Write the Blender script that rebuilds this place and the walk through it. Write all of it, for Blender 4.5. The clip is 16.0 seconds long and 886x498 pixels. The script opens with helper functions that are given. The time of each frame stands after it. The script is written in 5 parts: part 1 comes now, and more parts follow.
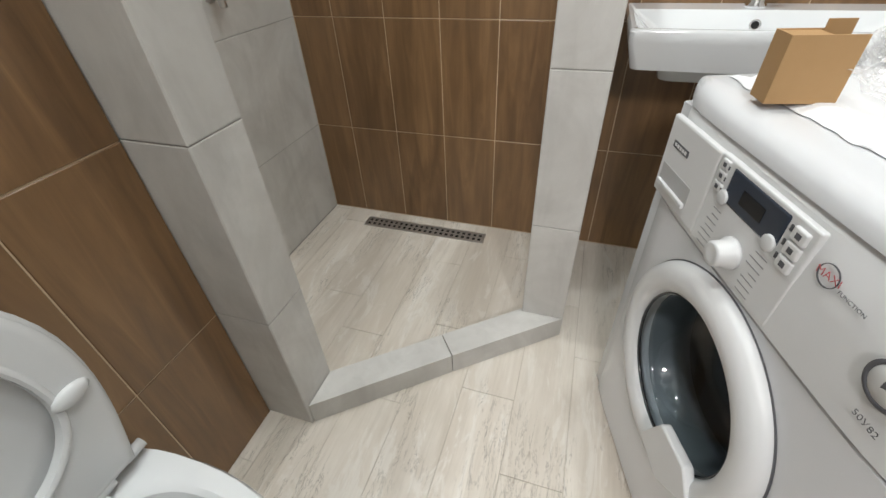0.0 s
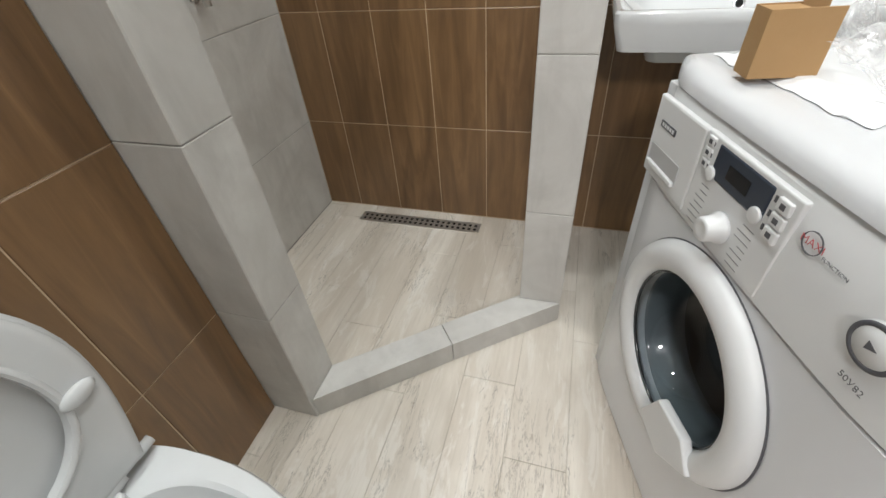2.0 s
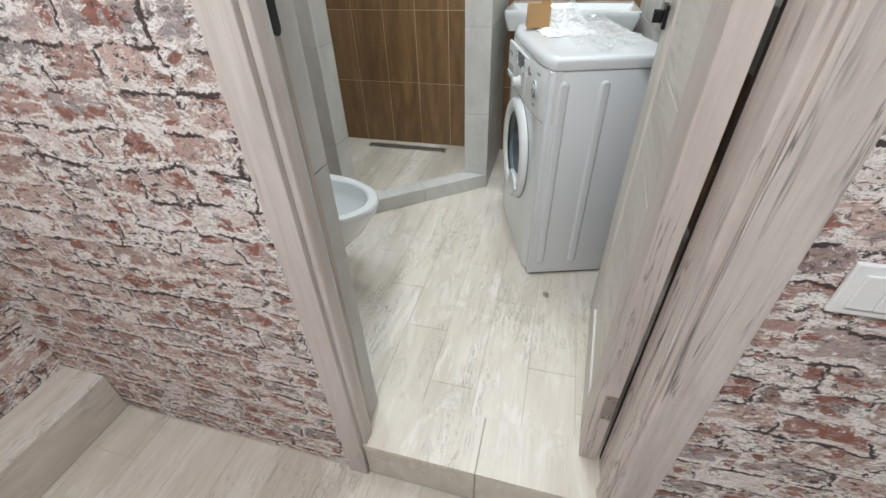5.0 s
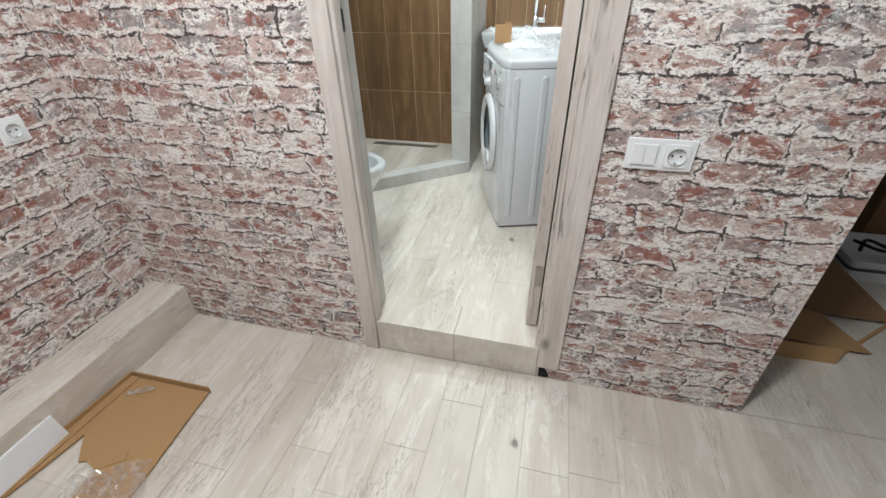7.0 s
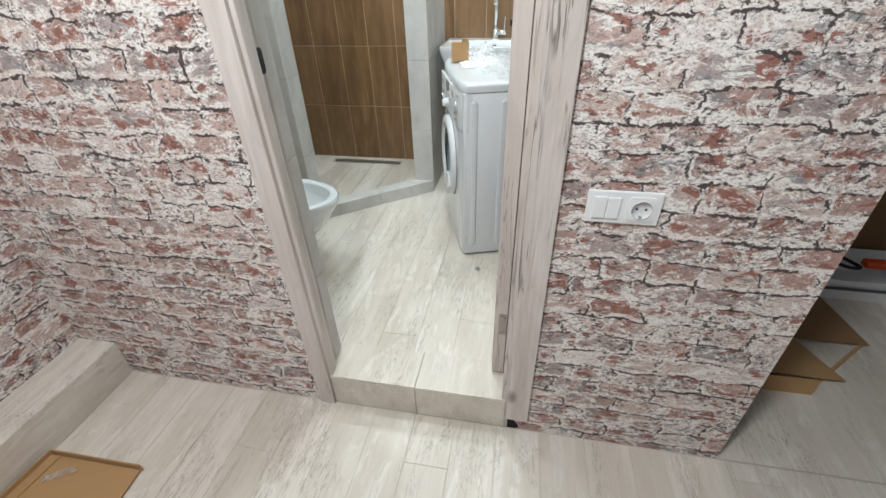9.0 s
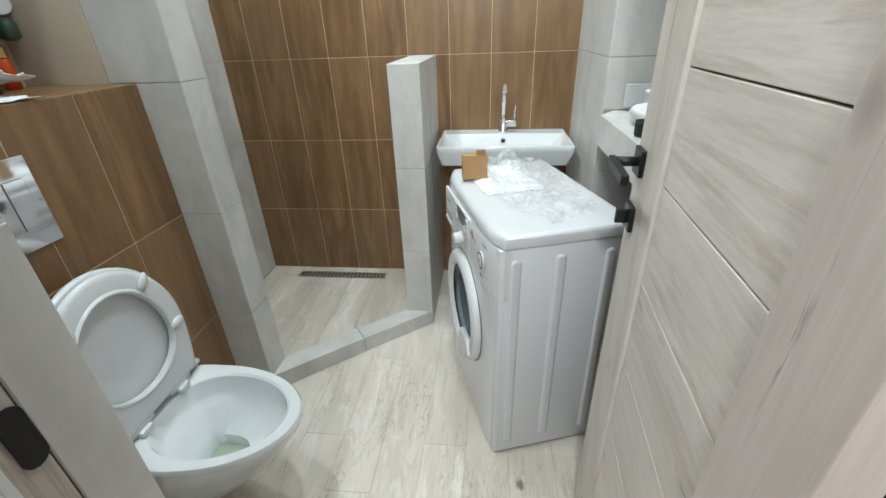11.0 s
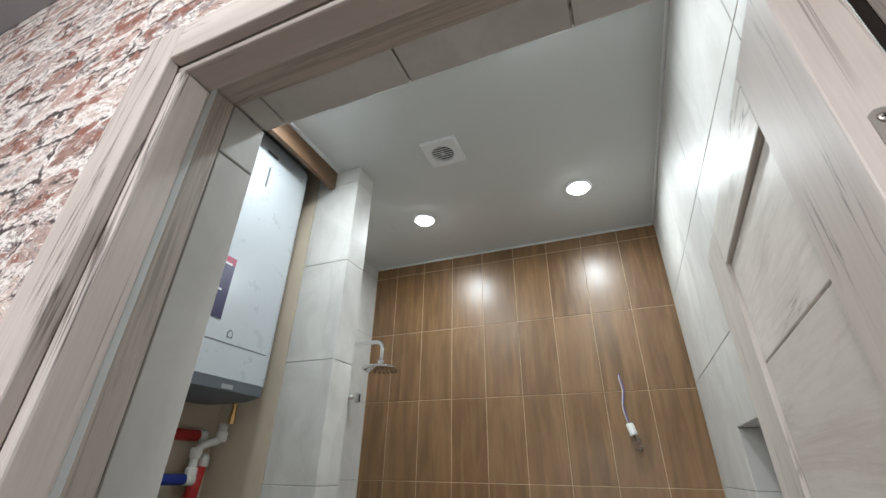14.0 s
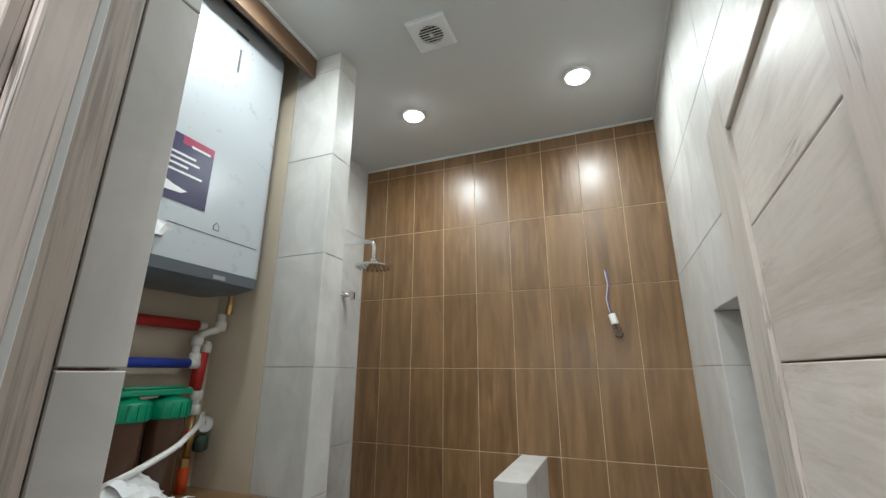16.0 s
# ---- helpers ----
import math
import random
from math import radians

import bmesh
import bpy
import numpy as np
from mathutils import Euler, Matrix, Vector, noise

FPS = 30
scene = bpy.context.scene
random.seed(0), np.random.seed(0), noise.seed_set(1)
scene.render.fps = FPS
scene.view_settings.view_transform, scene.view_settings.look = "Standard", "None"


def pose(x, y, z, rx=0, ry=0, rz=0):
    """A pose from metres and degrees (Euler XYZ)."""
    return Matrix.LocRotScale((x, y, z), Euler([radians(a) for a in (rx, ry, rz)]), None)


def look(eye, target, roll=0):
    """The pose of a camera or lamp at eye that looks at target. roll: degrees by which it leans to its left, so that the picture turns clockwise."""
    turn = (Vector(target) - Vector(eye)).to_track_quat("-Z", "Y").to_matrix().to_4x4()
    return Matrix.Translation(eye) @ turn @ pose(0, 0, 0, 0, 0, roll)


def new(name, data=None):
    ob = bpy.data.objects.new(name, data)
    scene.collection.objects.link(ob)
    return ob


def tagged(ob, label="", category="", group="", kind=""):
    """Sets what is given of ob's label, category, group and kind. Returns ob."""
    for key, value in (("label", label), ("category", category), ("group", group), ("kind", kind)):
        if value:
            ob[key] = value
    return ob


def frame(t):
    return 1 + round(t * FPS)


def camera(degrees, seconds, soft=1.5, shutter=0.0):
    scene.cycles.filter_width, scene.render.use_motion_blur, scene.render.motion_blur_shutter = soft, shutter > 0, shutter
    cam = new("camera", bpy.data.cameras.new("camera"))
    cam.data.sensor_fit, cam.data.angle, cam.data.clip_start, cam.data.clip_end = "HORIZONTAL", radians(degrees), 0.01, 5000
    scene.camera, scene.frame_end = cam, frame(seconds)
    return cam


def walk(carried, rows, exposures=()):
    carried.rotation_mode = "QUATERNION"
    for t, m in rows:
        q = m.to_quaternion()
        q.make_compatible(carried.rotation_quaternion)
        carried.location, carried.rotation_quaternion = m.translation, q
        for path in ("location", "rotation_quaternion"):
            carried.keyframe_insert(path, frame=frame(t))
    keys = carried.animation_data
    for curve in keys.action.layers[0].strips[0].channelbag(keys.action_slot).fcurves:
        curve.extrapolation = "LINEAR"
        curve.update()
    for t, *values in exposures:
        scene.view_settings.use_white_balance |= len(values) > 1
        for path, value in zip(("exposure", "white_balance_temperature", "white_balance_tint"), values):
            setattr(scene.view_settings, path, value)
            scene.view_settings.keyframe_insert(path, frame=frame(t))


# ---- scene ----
cam = camera(93.8, 16.0)
PATH = [
    (0, (1.044, 0.553, 1.057), (0.521, 2.028, -0.188), -2.9),
    (0.5, (1.028, 0.558, 1.037), (0.524, 1.984, -0.272), -2.7),
    (0.8, (1.049, 0.563, 1.039), (0.523, 1.963, -0.288), -4.0),
    (1, (1.049, 0.56, 1.041), (0.526, 1.955, -0.292), -4.1),
    (1.5, (1.054, 0.558, 1.051), (0.529, 1.969, -0.265), -4.9),
    (2, (1.051, 0.541, 1.055), (0.545, 2.001, -0.214), -5.1),
    (2.5, (1.104, 0.347, 1.128), (0.623, 1.888, -0.053), -4.9),
    (3, (1.149, 0.147, 1.208), (0.735, 1.715, 0.037), -3.8),
    (3.5, (1.211, 0.007, 1.198), (0.797, 1.587, 0.044), -3.4),
    (4, (1.314, -0.206, 1.163), (0.903, 1.36, -0.01), -3.2),
    (4.3, (1.324, -0.311, 1.154), (0.929, 1.251, -0.031), -2.8),
    (4.5, (1.365, -0.384, 1.145), (0.939, 1.165, -0.045), -2.4),
    (4.6, (1.367, -0.429, 1.157), (0.953, 1.114, -0.047), -2.5),
    (5, (1.425, -0.584, 1.139), (0.983, 0.949, -0.067), -2.0),
    (7.3, (1.608, -1.193, 1.172), (1.182, 0.417, 0.065), -1.5),
    (7.6, (1.612, -1.192, 1.181), (1.205, 0.422, 0.073), -2.1),
    (8.2, (1.683, -1.179, 1.198), (1.295, 0.43, 0.075), -2.3),
    (10.4, (1.459, -0.336, 1.294), (1.244, 1.356, 0.251), -1.7),
    (11, (1.363, -0.181, 1.314), (1.146, 1.573, 0.377), -2.2),
    (11.5, (1.286, -0.111, 1.328), (1.029, 1.68, 0.476), -2.8),
    (12, (1.304, -0.145, 1.442), (0.855, 1.76, 1.031), -0.9),
    (12.2, (1.333, -0.174, 1.528), (0.82, 1.75, 1.337), 0.0),
    (12.5, (1.36, -0.213, 1.57), (0.775, 1.689, 1.77), 0.8),
    (13, (1.392, -0.261, 1.626), (0.757, 1.519, 2.282), 1.3),
    (13.5, (1.426, -0.27, 1.644), (0.773, 1.397, 2.536), 1.3),
    (14, (1.437, -0.261, 1.658), (0.757, 1.365, 2.604), 1.0),
    (14.5, (1.441, -0.27, 1.658), (0.738, 1.359, 2.58), 0.2),
    (15, (1.448, -0.276, 1.655), (0.729, 1.401, 2.475), -0.2),
    (15.5, (1.436, -0.229, 1.623), (0.715, 1.522, 2.268), -0.1),
    (16, (1.436, -0.205, 1.605), (0.724, 1.579, 2.162), 0.2),
]
EXPOSURES = [(0.0, 0.57, 6320, 9), (2.0, 0.58, 6320, 9), (3.5, 0.54, 6300, 8), (5.0, 0.55, 5950, 5), (7.3, 0.72, 5850, 3), (8.2, 0.72, 5850, 3), (10.4, 0.56, 5850, 0), (11.5, 0.55, 5950, 6),
             (12.0, 0.66, 6200, 9), (12.5, 0.26, 6280, 10), (13.0, -0.05, 6050, 8), (14.5, -0.20, 6050, 7), (16.0, -0.12, 6150, 6)]
walk(cam, [(t, look(eye, target, roll)) for t, eye, target, roll in PATH], EXPOSURES)

# ---- light ----
world = bpy.data.worlds.new("world")
scene.world = world
world.use_nodes = True
world.node_tree.nodes["Background"].inputs[0].default_value = (0.75, 0.8, 0.9, 1)
world.node_tree.nodes["Background"].inputs[1].default_value = 0.02

SPOTS = [(0.58, 1.515), (1.41, 1.51), (0.56, 0.585), (1.36, 0.57)]
CEIL = 2.9
SPOT_POWER, HALL_POWER = 6.4, 66.0


def area_lamp(name, m, size, power, colour, shape="DISK", spread=172):
    lamp = bpy.data.lights.new(name, "AREA")
    lamp.shape, lamp.size, lamp.energy, lamp.color, lamp.spread = shape, size, power, colour, radians(spread)
    ob = new(name, lamp)
    ob.matrix_world = m
    return ob


for sx, sy in SPOTS:
    area_lamp("spot_lamp", pose(sx, sy, CEIL - 0.031), 0.09, SPOT_POWER, (0.955, 0.985, 0.96))
hall = bpy.data.lights.new("hall_lamp", "POINT")
hall.energy, hall.color, hall.shadow_soft_size = HALL_POWER, (0.98, 0.935, 0.90), 0.12
new("hall_lamp", hall).location = (1.25, -1.15, 2.26)


# ---- materials ----
def material(name, rough=0.5, metal=0.0):
    m = bpy.data.materials.new(name)
    m.use_nodes = True
    t = m.node_tree
    b = t.nodes["Principled BSDF"]
    b.inputs["Roughness"].default_value = rough
    b.inputs["Metallic"].default_value = metal
    return m, t, b


def node(t, kind, **inputs):
    n = t.nodes.new(kind)
    for k, v in inputs.items():
        n.inputs[k.replace("_", " ")].default_value = v
    return n


def place(t, scale, rot=(0, 0, 0)):
    """World position, scaled per axis."""
    g = t.nodes.new("ShaderNodeNewGeometry")
    m = t.nodes.new("ShaderNodeMapping")
    m.inputs["Scale"].default_value = scale
    m.inputs["Rotation"].default_value = rot
    t.links.new(g.outputs["Position"], m.inputs["Vector"])
    return m.outputs["Vector"]


def noise_of(t, vec, scale, detail=4.0, rough=0.6, distort=0.0):
    n = node(t, "ShaderNodeTexNoise", Scale=scale, Detail=detail, Roughness=rough, Distortion=distort)
    t.links.new(vec, n.inputs["Vector"])
    return n.outputs["Fac"]


def ramp(t, fac, stops):
    r = t.nodes.new("ShaderNodeValToRGB")
    while len(r.color_ramp.elements) < len(stops):
        r.color_ramp.elements.new(0.5)
    for e, (p, c) in zip(r.color_ramp.elements, stops):
        e.position = p
        e.color = (c, c, c, 1) if isinstance(c, (int, float)) else (*c, 1)
    t.links.new(fac, r.inputs["Fac"])
    return r.outputs["Color"]


def mix(t, fac, a, b, how="MIX"):
    n = t.nodes.new("ShaderNodeMix")
    n.data_type, n.blend_type = "RGBA", how
    for socket, v in ((n.inputs[0], fac), (n.inputs[6], a), (n.inputs[7], b)):
        if hasattr(v, "is_linked"):
            t.links.new(v, socket)
        elif isinstance(v, (int, float)):
            socket.default_value = v
        else:
            socket.default_value = (*v, 1)
    return n.outputs[2]


def maths(t, how, a, b=0.0):
    n = t.nodes.new("ShaderNodeMath")
    n.operation = how
    for socket, v in ((n.inputs[0], a), (n.inputs[1], b)):
        if hasattr(v, "is_linked"):
            t.links.new(v, socket)
        else:
            socket.default_value = v
    return n.outputs[0]


def bump(t, b, height, strength=0.2, distance=0.002):
    n = node(t, "ShaderNodeBump", Strength=strength, Distance=distance)
    t.links.new(height, n.inputs["Height"])
    t.links.new(n.outputs["Normal"], b.inputs["Normal"])


def plain(name, colour, rough=0.5, metal=0.0, vary=0.06, grain=40.0, relief=0.05, coat=0.0):
    """A surface of one colour with slight unevenness at two scales."""
    m, t, b = material(name, rough, metal)
    v = place(t, (1, 1, 1))
    f = noise_of(t, v, 3.0, 3)
    g = noise_of(t, v, grain, 4)
    c = mix(t, f, tuple(x * (1 - vary) for x in colour), tuple(min(1, x * (1 + vary)) for x in colour))
    t.links.new(mix(t, maths(t, "MULTIPLY", g, vary), c, tuple(x * 0.6 for x in colour)), b.inputs["Base Color"])
    b.inputs["Coat Weight"].default_value = coat
    r = t.nodes.new("ShaderNodeMapRange")
    r.inputs["To Min"].default_value, r.inputs["To Max"].default_value = rough * 0.85, min(1, rough * 1.2)
    t.links.new(g, r.inputs["Value"])
    t.links.new(r.outputs[0], b.inputs["Roughness"])
    if relief:
        bump(t, b, g, relief, 0.001)
    return m


def piece_random(t):
    return t.nodes.new("ShaderNodeObjectInfo").outputs["Random"]


def wood_tile():
    """Glazed brown tile with a vertical wood print."""
    m, t, b = material("wood_tile", 0.3)
    v = place(t, (1, 1, 0.09))
    streak = noise_of(t, v, 26, 6, 0.62, 0.8)
    broad = noise_of(t, place(t, (1, 1, 0.3)), 9, 3)
    c = ramp(t, streak, [(0.28, (0.102, 0.052, 0.019)), (0.5, (0.200, 0.106, 0.041)), (0.72, (0.315, 0.178, 0.076))])
    c = mix(t, ramp(t, broad, [(0.35, 0.0), (0.7, 0.55)]), c, (0.092, 0.044, 0.015))
    c = mix(t, maths(t, "MULTIPLY", piece_random(t), 0.3), c, (0.32, 0.19, 0.09))
    t.links.new(c, b.inputs["Base Color"])
    rr = ramp(t, streak, [(0.3, 0.30), (0.7, 0.42)])
    b.inputs["Specular IOR Level"].default_value = 0.75
    t.links.new(rr, b.inputs["Roughness"])
    bump(t, b, streak, 0.06, 0.001)
    return m


def stone_tile(name, low, high, rough):
    """Cloudy grey tile."""
    m, t, b = material(name, rough)
    v = place(t, (1, 1, 1))
    cloud = noise_of(t, v, 4.2, 6, 0.62, 1.0)
    fine = noise_of(t, v, 60, 4)
    streak = noise_of(t, place(t, (1, 1, 0.25), (0.3, 0.2, 0.3)), 14, 4, 0.6, 0.5)
    c = ramp(t, cloud, [(0.3, low), (0.7, high)])
    c = mix(t, ramp(t, streak, [(0.5, 0.0), (0.72, 0.4)]), c, tuple(x * 0.76 for x in low))
    c = mix(t, maths(t, "MULTIPLY", piece_random(t), 0.18), c, tuple(x * 0.85 for x in low))
    c = mix(t, maths(t, "MULTIPLY", fine, 0.12), c, tuple(x * 0.7 for x in low))
    t.links.new(c, b.inputs["Base Color"])
    bump(t, b, fine, 0.06, 0.001)
    return m


def white_wood(name, axis, light, dark, crack=0.5, rough=0.5, grain=0.5, rare=0.56, stain=0.0):
    """Whitewashed timber print with grain along one axis, smudges, short dark splits and knots."""
    m, t, b = material(name, rough)

    def along(k):
        s = [1.0, 1.0, 1.0]
        s["xyz".index(axis)] = k
        return place(t, tuple(s))

    fine = noise_of(t, along(0.03), 150, 5, 0.7, 0.3)
    broad = noise_of(t, along(0.12), 11, 5, 0.65, 0.8)
    smudge = noise_of(t, along(0.35), 5.5, 4, 0.6, 1.2)
    split = noise_of(t, along(0.05), 17, 5, 0.6, 0.6)
    where = noise_of(t, along(0.5), 5.2, 3)
    c = ramp(t, broad, [(0.3, dark), (0.62, light)])
    c = mix(t, ramp(t, smudge, [(0.48, 0.0), (0.72, 0.6)]), c, tuple(x * 0.8 for x in dark))
    c = mix(t, maths(t, "MULTIPLY", ramp(t, fine, [(0.45, 0.0), (0.60, 1.0)]), grain), c, tuple(x * 0.55 for x in dark))
    if stain:
        mark = noise_of(t, along(0.07), 16, 7, 0.70, 0.9)
        c = mix(t, maths(t, "MULTIPLY", ramp(t, mark, [(0.535, 0.0), (0.66, 1.0)]), stain), c, (0.33, 0.245, 0.185))
    line = ramp(t, split, [(0.487, 0.0), (0.5, 1.0), (0.513, 0.0)])
    spot = ramp(t, where, [(rare, 0.0), (rare + 0.09, 1.0)])
    c = mix(t, maths(t, "MULTIPLY", maths(t, "MULTIPLY", line, spot), crack), c, (0.09, 0.075, 0.065))
    k = t.nodes.new("ShaderNodeTexVoronoi")
    k.inputs["Scale"].default_value = 4.2
    t.links.new(along(0.5), k.inputs["Vector"])
    knot = ramp(t, k.outputs["Distance"], [(0.03, 1.0), (0.085, 0.0)])
    c = mix(t, maths(t, "MULTIPLY", knot, crack * 0.8), c, (0.14, 0.115, 0.095))
    c = mix(t, maths(t, "MULTIPLY", piece_random(t), 0.42), c, tuple(x * 0.78 for x in dark))
    t.links.new(c, b.inputs["Base Color"])
    bump(t, b, fine, 0.12, 0.001)
    return m


def plank_tile():
    """Cream plank tile with a faint timber print: soft bands, pale worn patches, clusters of short dark flecks."""
    m, t, b = material("floor_tile", 0.36)

    def along(k):
        return place(t, (1, k, 1))

    shift = piece_random(t)
    band = noise_of(t, along(0.10), 9, 5, 0.62, 0.6)
    fine = noise_of(t, along(0.05), 120, 5, 0.7, 0.4)
    cloud = noise_of(t, along(0.45), 4.5, 5, 0.6, 1.0)
    worn = noise_of(t, along(0.28), 13, 8, 0.7, 1.2)
    where = noise_of(t, along(0.40), 6.5, 4, 0.55, 0.8)
    fleck = noise_of(t, along(0.30), 95, 6, 0.72, 0.5)
    split = noise_of(t, along(0.12), 34, 7, 0.72, 0.5)
    c = ramp(t, band, [(0.30, (0.585, 0.52, 0.44)), (0.64, (0.755, 0.70, 0.625))])
    c = mix(t, ramp(t, cloud, [(0.46, 0.0), (0.72, 0.55)]), c, (0.53, 0.47, 0.395))
    c = mix(t, ramp(t, worn, [(0.54, 0.0), (0.60, 0.6)]), c, (0.80, 0.765, 0.71))
    c = mix(t, maths(t, "MULTIPLY", ramp(t, fine, [(0.46, 0.0), (0.70, 1.0)]), 0.26), c, (0.42, 0.365, 0.30))
    spot = ramp(t, where, [(0.56, 0.0), (0.66, 1.0)])
    c = mix(t, maths(t, "MULTIPLY", ramp(t, fleck, [(0.57, 0.0), (0.62, 0.6)]), spot), c, (0.26, 0.21, 0.155))
    line = ramp(t, split, [(0.488, 0.0), (0.5, 1.0), (0.512, 0.0)])
    c = mix(t, maths(t, "MULTIPLY", maths(t, "MULTIPLY", line, ramp(t, where, [(0.50, 0.0), (0.58, 1.0)])), 0.85), c, (0.12, 0.10, 0.08))
    c = mix(t, maths(t, "MULTIPLY", shift, 0.34), c, (0.50, 0.445, 0.375))
    for sx, sy, r in (((1.479, 0.663 * 0.6, 0), (1, 0.6, 1), 0.016), ((1.615, -0.375 * 0.6, -0.125), (1, 0.6, 1), 0.014)):
        g = t.nodes.new("ShaderNodeNewGeometry")
        d = t.nodes.new("ShaderNodeVectorMath")
        d.operation = "DISTANCE"
        d.inputs[1].default_value = sx
        sq = t.nodes.new("ShaderNodeVectorMath")
        sq.operation = "MULTIPLY"
        sq.inputs[1].default_value = sy
        t.links.new(g.outputs["Position"], sq.inputs[0])
        t.links.new(sq.outputs[0], d.inputs[0])
        ragged = maths(t, "ADD", d.outputs["Value"], maths(t, "MULTIPLY", maths(t, "SUBTRACT", split, 0.5), r * 2.5))
        c = mix(t, ramp(t, ragged, [(r * 0.5, 0.85), (r, 0.0)]), c, (0.12, 0.11, 0.10))
    t.links.new(c, b.inputs["Base Color"])
    t.links.new(ramp(t, worn, [(0.3, 0.30), (0.7, 0.46)]), b.inputs["Roughness"])
    bump(t, b, fine, 0.10, 0.001)
    return m


def brick_paper():
    """Wallpaper printed with worn, uneven brickwork."""
    m, t, b = material("brick_paper", 0.75)
    g = t.nodes.new("ShaderNodeNewGeometry")
    s = t.nodes.new("ShaderNodeSeparateXYZ")
    t.links.new(g.outputs["Position"], s.inputs[0])
    c3 = t.nodes.new("ShaderNodeCombineXYZ")
    t.links.new(maths(t, "ADD", s.outputs["X"], maths(t, "MULTIPLY", s.outputs["Y"], 1.0)), c3.inputs[0])
    t.links.new(s.outputs["Z"], c3.inputs[1])
    flat = c3.outputs[0]

    def bent(scale, amount):
        n = node(t, "ShaderNodeTexNoise", Scale=scale, Detail=5.0, Roughness=0.65)
        t.links.new(flat, n.inputs["Vector"])
        sub = t.nodes.new("ShaderNodeVectorMath")
        sub.operation = "SUBTRACT"
        sub.inputs[1].default_value = (0.5, 0.5, 0.5)
        t.links.new(n.outputs["Color"], sub.inputs[0])
        sc = t.nodes.new("ShaderNodeVectorMath")
        sc.operation = "MULTIPLY"
        sc.inputs[1].default_value = (amount, amount * 0.55, 0)
        t.links.new(sub.outputs[0], sc.inputs[0])
        ad = t.nodes.new("ShaderNodeVectorMath")
        t.links.new(flat, ad.inputs[0])
        t.links.new(sc.outputs[0], ad.inputs[1])
        return ad.outputs[0]

    def bricks(vec, w, h, mortar):
        n = node(t, "ShaderNodeTexBrick", Scale=1.0)
        n.inputs["Color1"].default_value, n.inputs["Color2"].default_value = (0, 0, 0, 1), (1, 1, 1, 1)
        n.inputs["Mortar"].default_value = (0.5, 0.5, 0.5, 1)
        n.inputs["Mortar Size"].default_value, n.inputs["Mortar Smooth"].default_value = mortar, 0.6
        n.inputs["Brick Width"].default_value, n.inputs["Row Height"].default_value = w, h
        n.offset, n.squash, n.squash_frequency = 0.43, 0.8, 3
        t.links.new(vec, n.inputs["Vector"])
        return n.outputs["Color"], n.outputs["Fac"]

    warped = bent(4.5, 0.11)
    n2 = node(t, "ShaderNodeTexNoise", Scale=20.0, Detail=7.0, Roughness=0.74)
    t.links.new(flat, n2.inputs["Vector"])

    def ragged(dx, dy):
        """The bent plane with frayed edges, shifted a little."""
        s2 = t.nodes.new("ShaderNodeVectorMath")
        s2.operation = "MULTIPLY_ADD"
        s2.inputs[1].default_value = (0.060, 0.040, 0)
        t.links.new(n2.outputs["Color"], s2.inputs[0])
        t.links.new(warped, s2.inputs[2])
        s3 = t.nodes.new("ShaderNodeVectorMath")
        s3.inputs[1].default_value = (dx, dy, 0)
        t.links.new(s2.outputs[0], s3.inputs[0])
        return s3.outputs[0]

    tone, joint = bricks(ragged(0, 0), 0.150, 0.066, 0.0105)
    crevice = bricks(ragged(0.003, 0.008), 0.150, 0.066, 0.0045)[1]
    v2 = t.nodes.new("ShaderNodeMapping")
    v2.inputs["Scale"].default_value = (1.0, 1.7, 1)
    t.links.new(flat, v2.inputs["Vector"])
    stretched = v2.outputs[0]
    cream, pink, rust = (0.88, 0.84, 0.80), (0.62, 0.46, 0.41), (0.27, 0.115, 0.09)
    base = ramp(t, tone, [(0.0, rust), (0.13, (0.50, 0.33, 0.28)), (0.26, cream), (0.38, (0.32, 0.17, 0.135)), (0.50, pink), (0.60, (0.24, 0.245, 0.26)), (0.70, (0.40, 0.21, 0.165)), (0.82, (0.72, 0.62, 0.56)), (0.92, (0.26, 0.13, 0.10)), (1.0, (0.36, 0.365, 0.375))])
    mottle = noise_of(t, stretched, 26, 8, 0.75, 0.8)
    c = mix(t, ramp(t, mottle, [(0.40, 0.55), (0.60, 0.0)]), base, (0.56, 0.41, 0.36))
    wash = noise_of(t, stretched, 11, 11, 0.78, 0.9)
    c = mix(t, ramp(t, wash, [(0.515, 0.0), (0.54, 0.94)]), c, cream)
    grey = noise_of(t, stretched, 7, 10, 0.76, 1.0)
    c = mix(t, ramp(t, grey, [(0.565, 0.0), (0.60, 0.8)]), c, (0.22, 0.225, 0.235))
    red = noise_of(t, stretched, 14, 5, 0.6, 0.5)
    c = mix(t, ramp(t, red, [(0.565, 0.0), (0.585, 0.92)]), c, (0.30, 0.112, 0.078))
    lime = maths(t, "MULTIPLY", ramp(t, joint, [(0.15, 0.0), (0.55, 1.0)]), ramp(t, mottle, [(0.42, 0.35), (0.54, 0.95)]))
    c = mix(t, lime, c, (0.86, 0.81, 0.77))
    chips = noise_of(t, stretched, 40, 9, 0.80, 0.9)
    c = mix(t, ramp(t, chips, [(0.555, 0.0), (0.585, 0.85)]), c, (0.93, 0.90, 0.87))
    grit = noise_of(t, stretched, 120, 5, 0.75, 0.6)
    c = mix(t, ramp(t, grit, [(0.53, 0.0), (0.60, 0.6)]), c, (0.16, 0.11, 0.10))
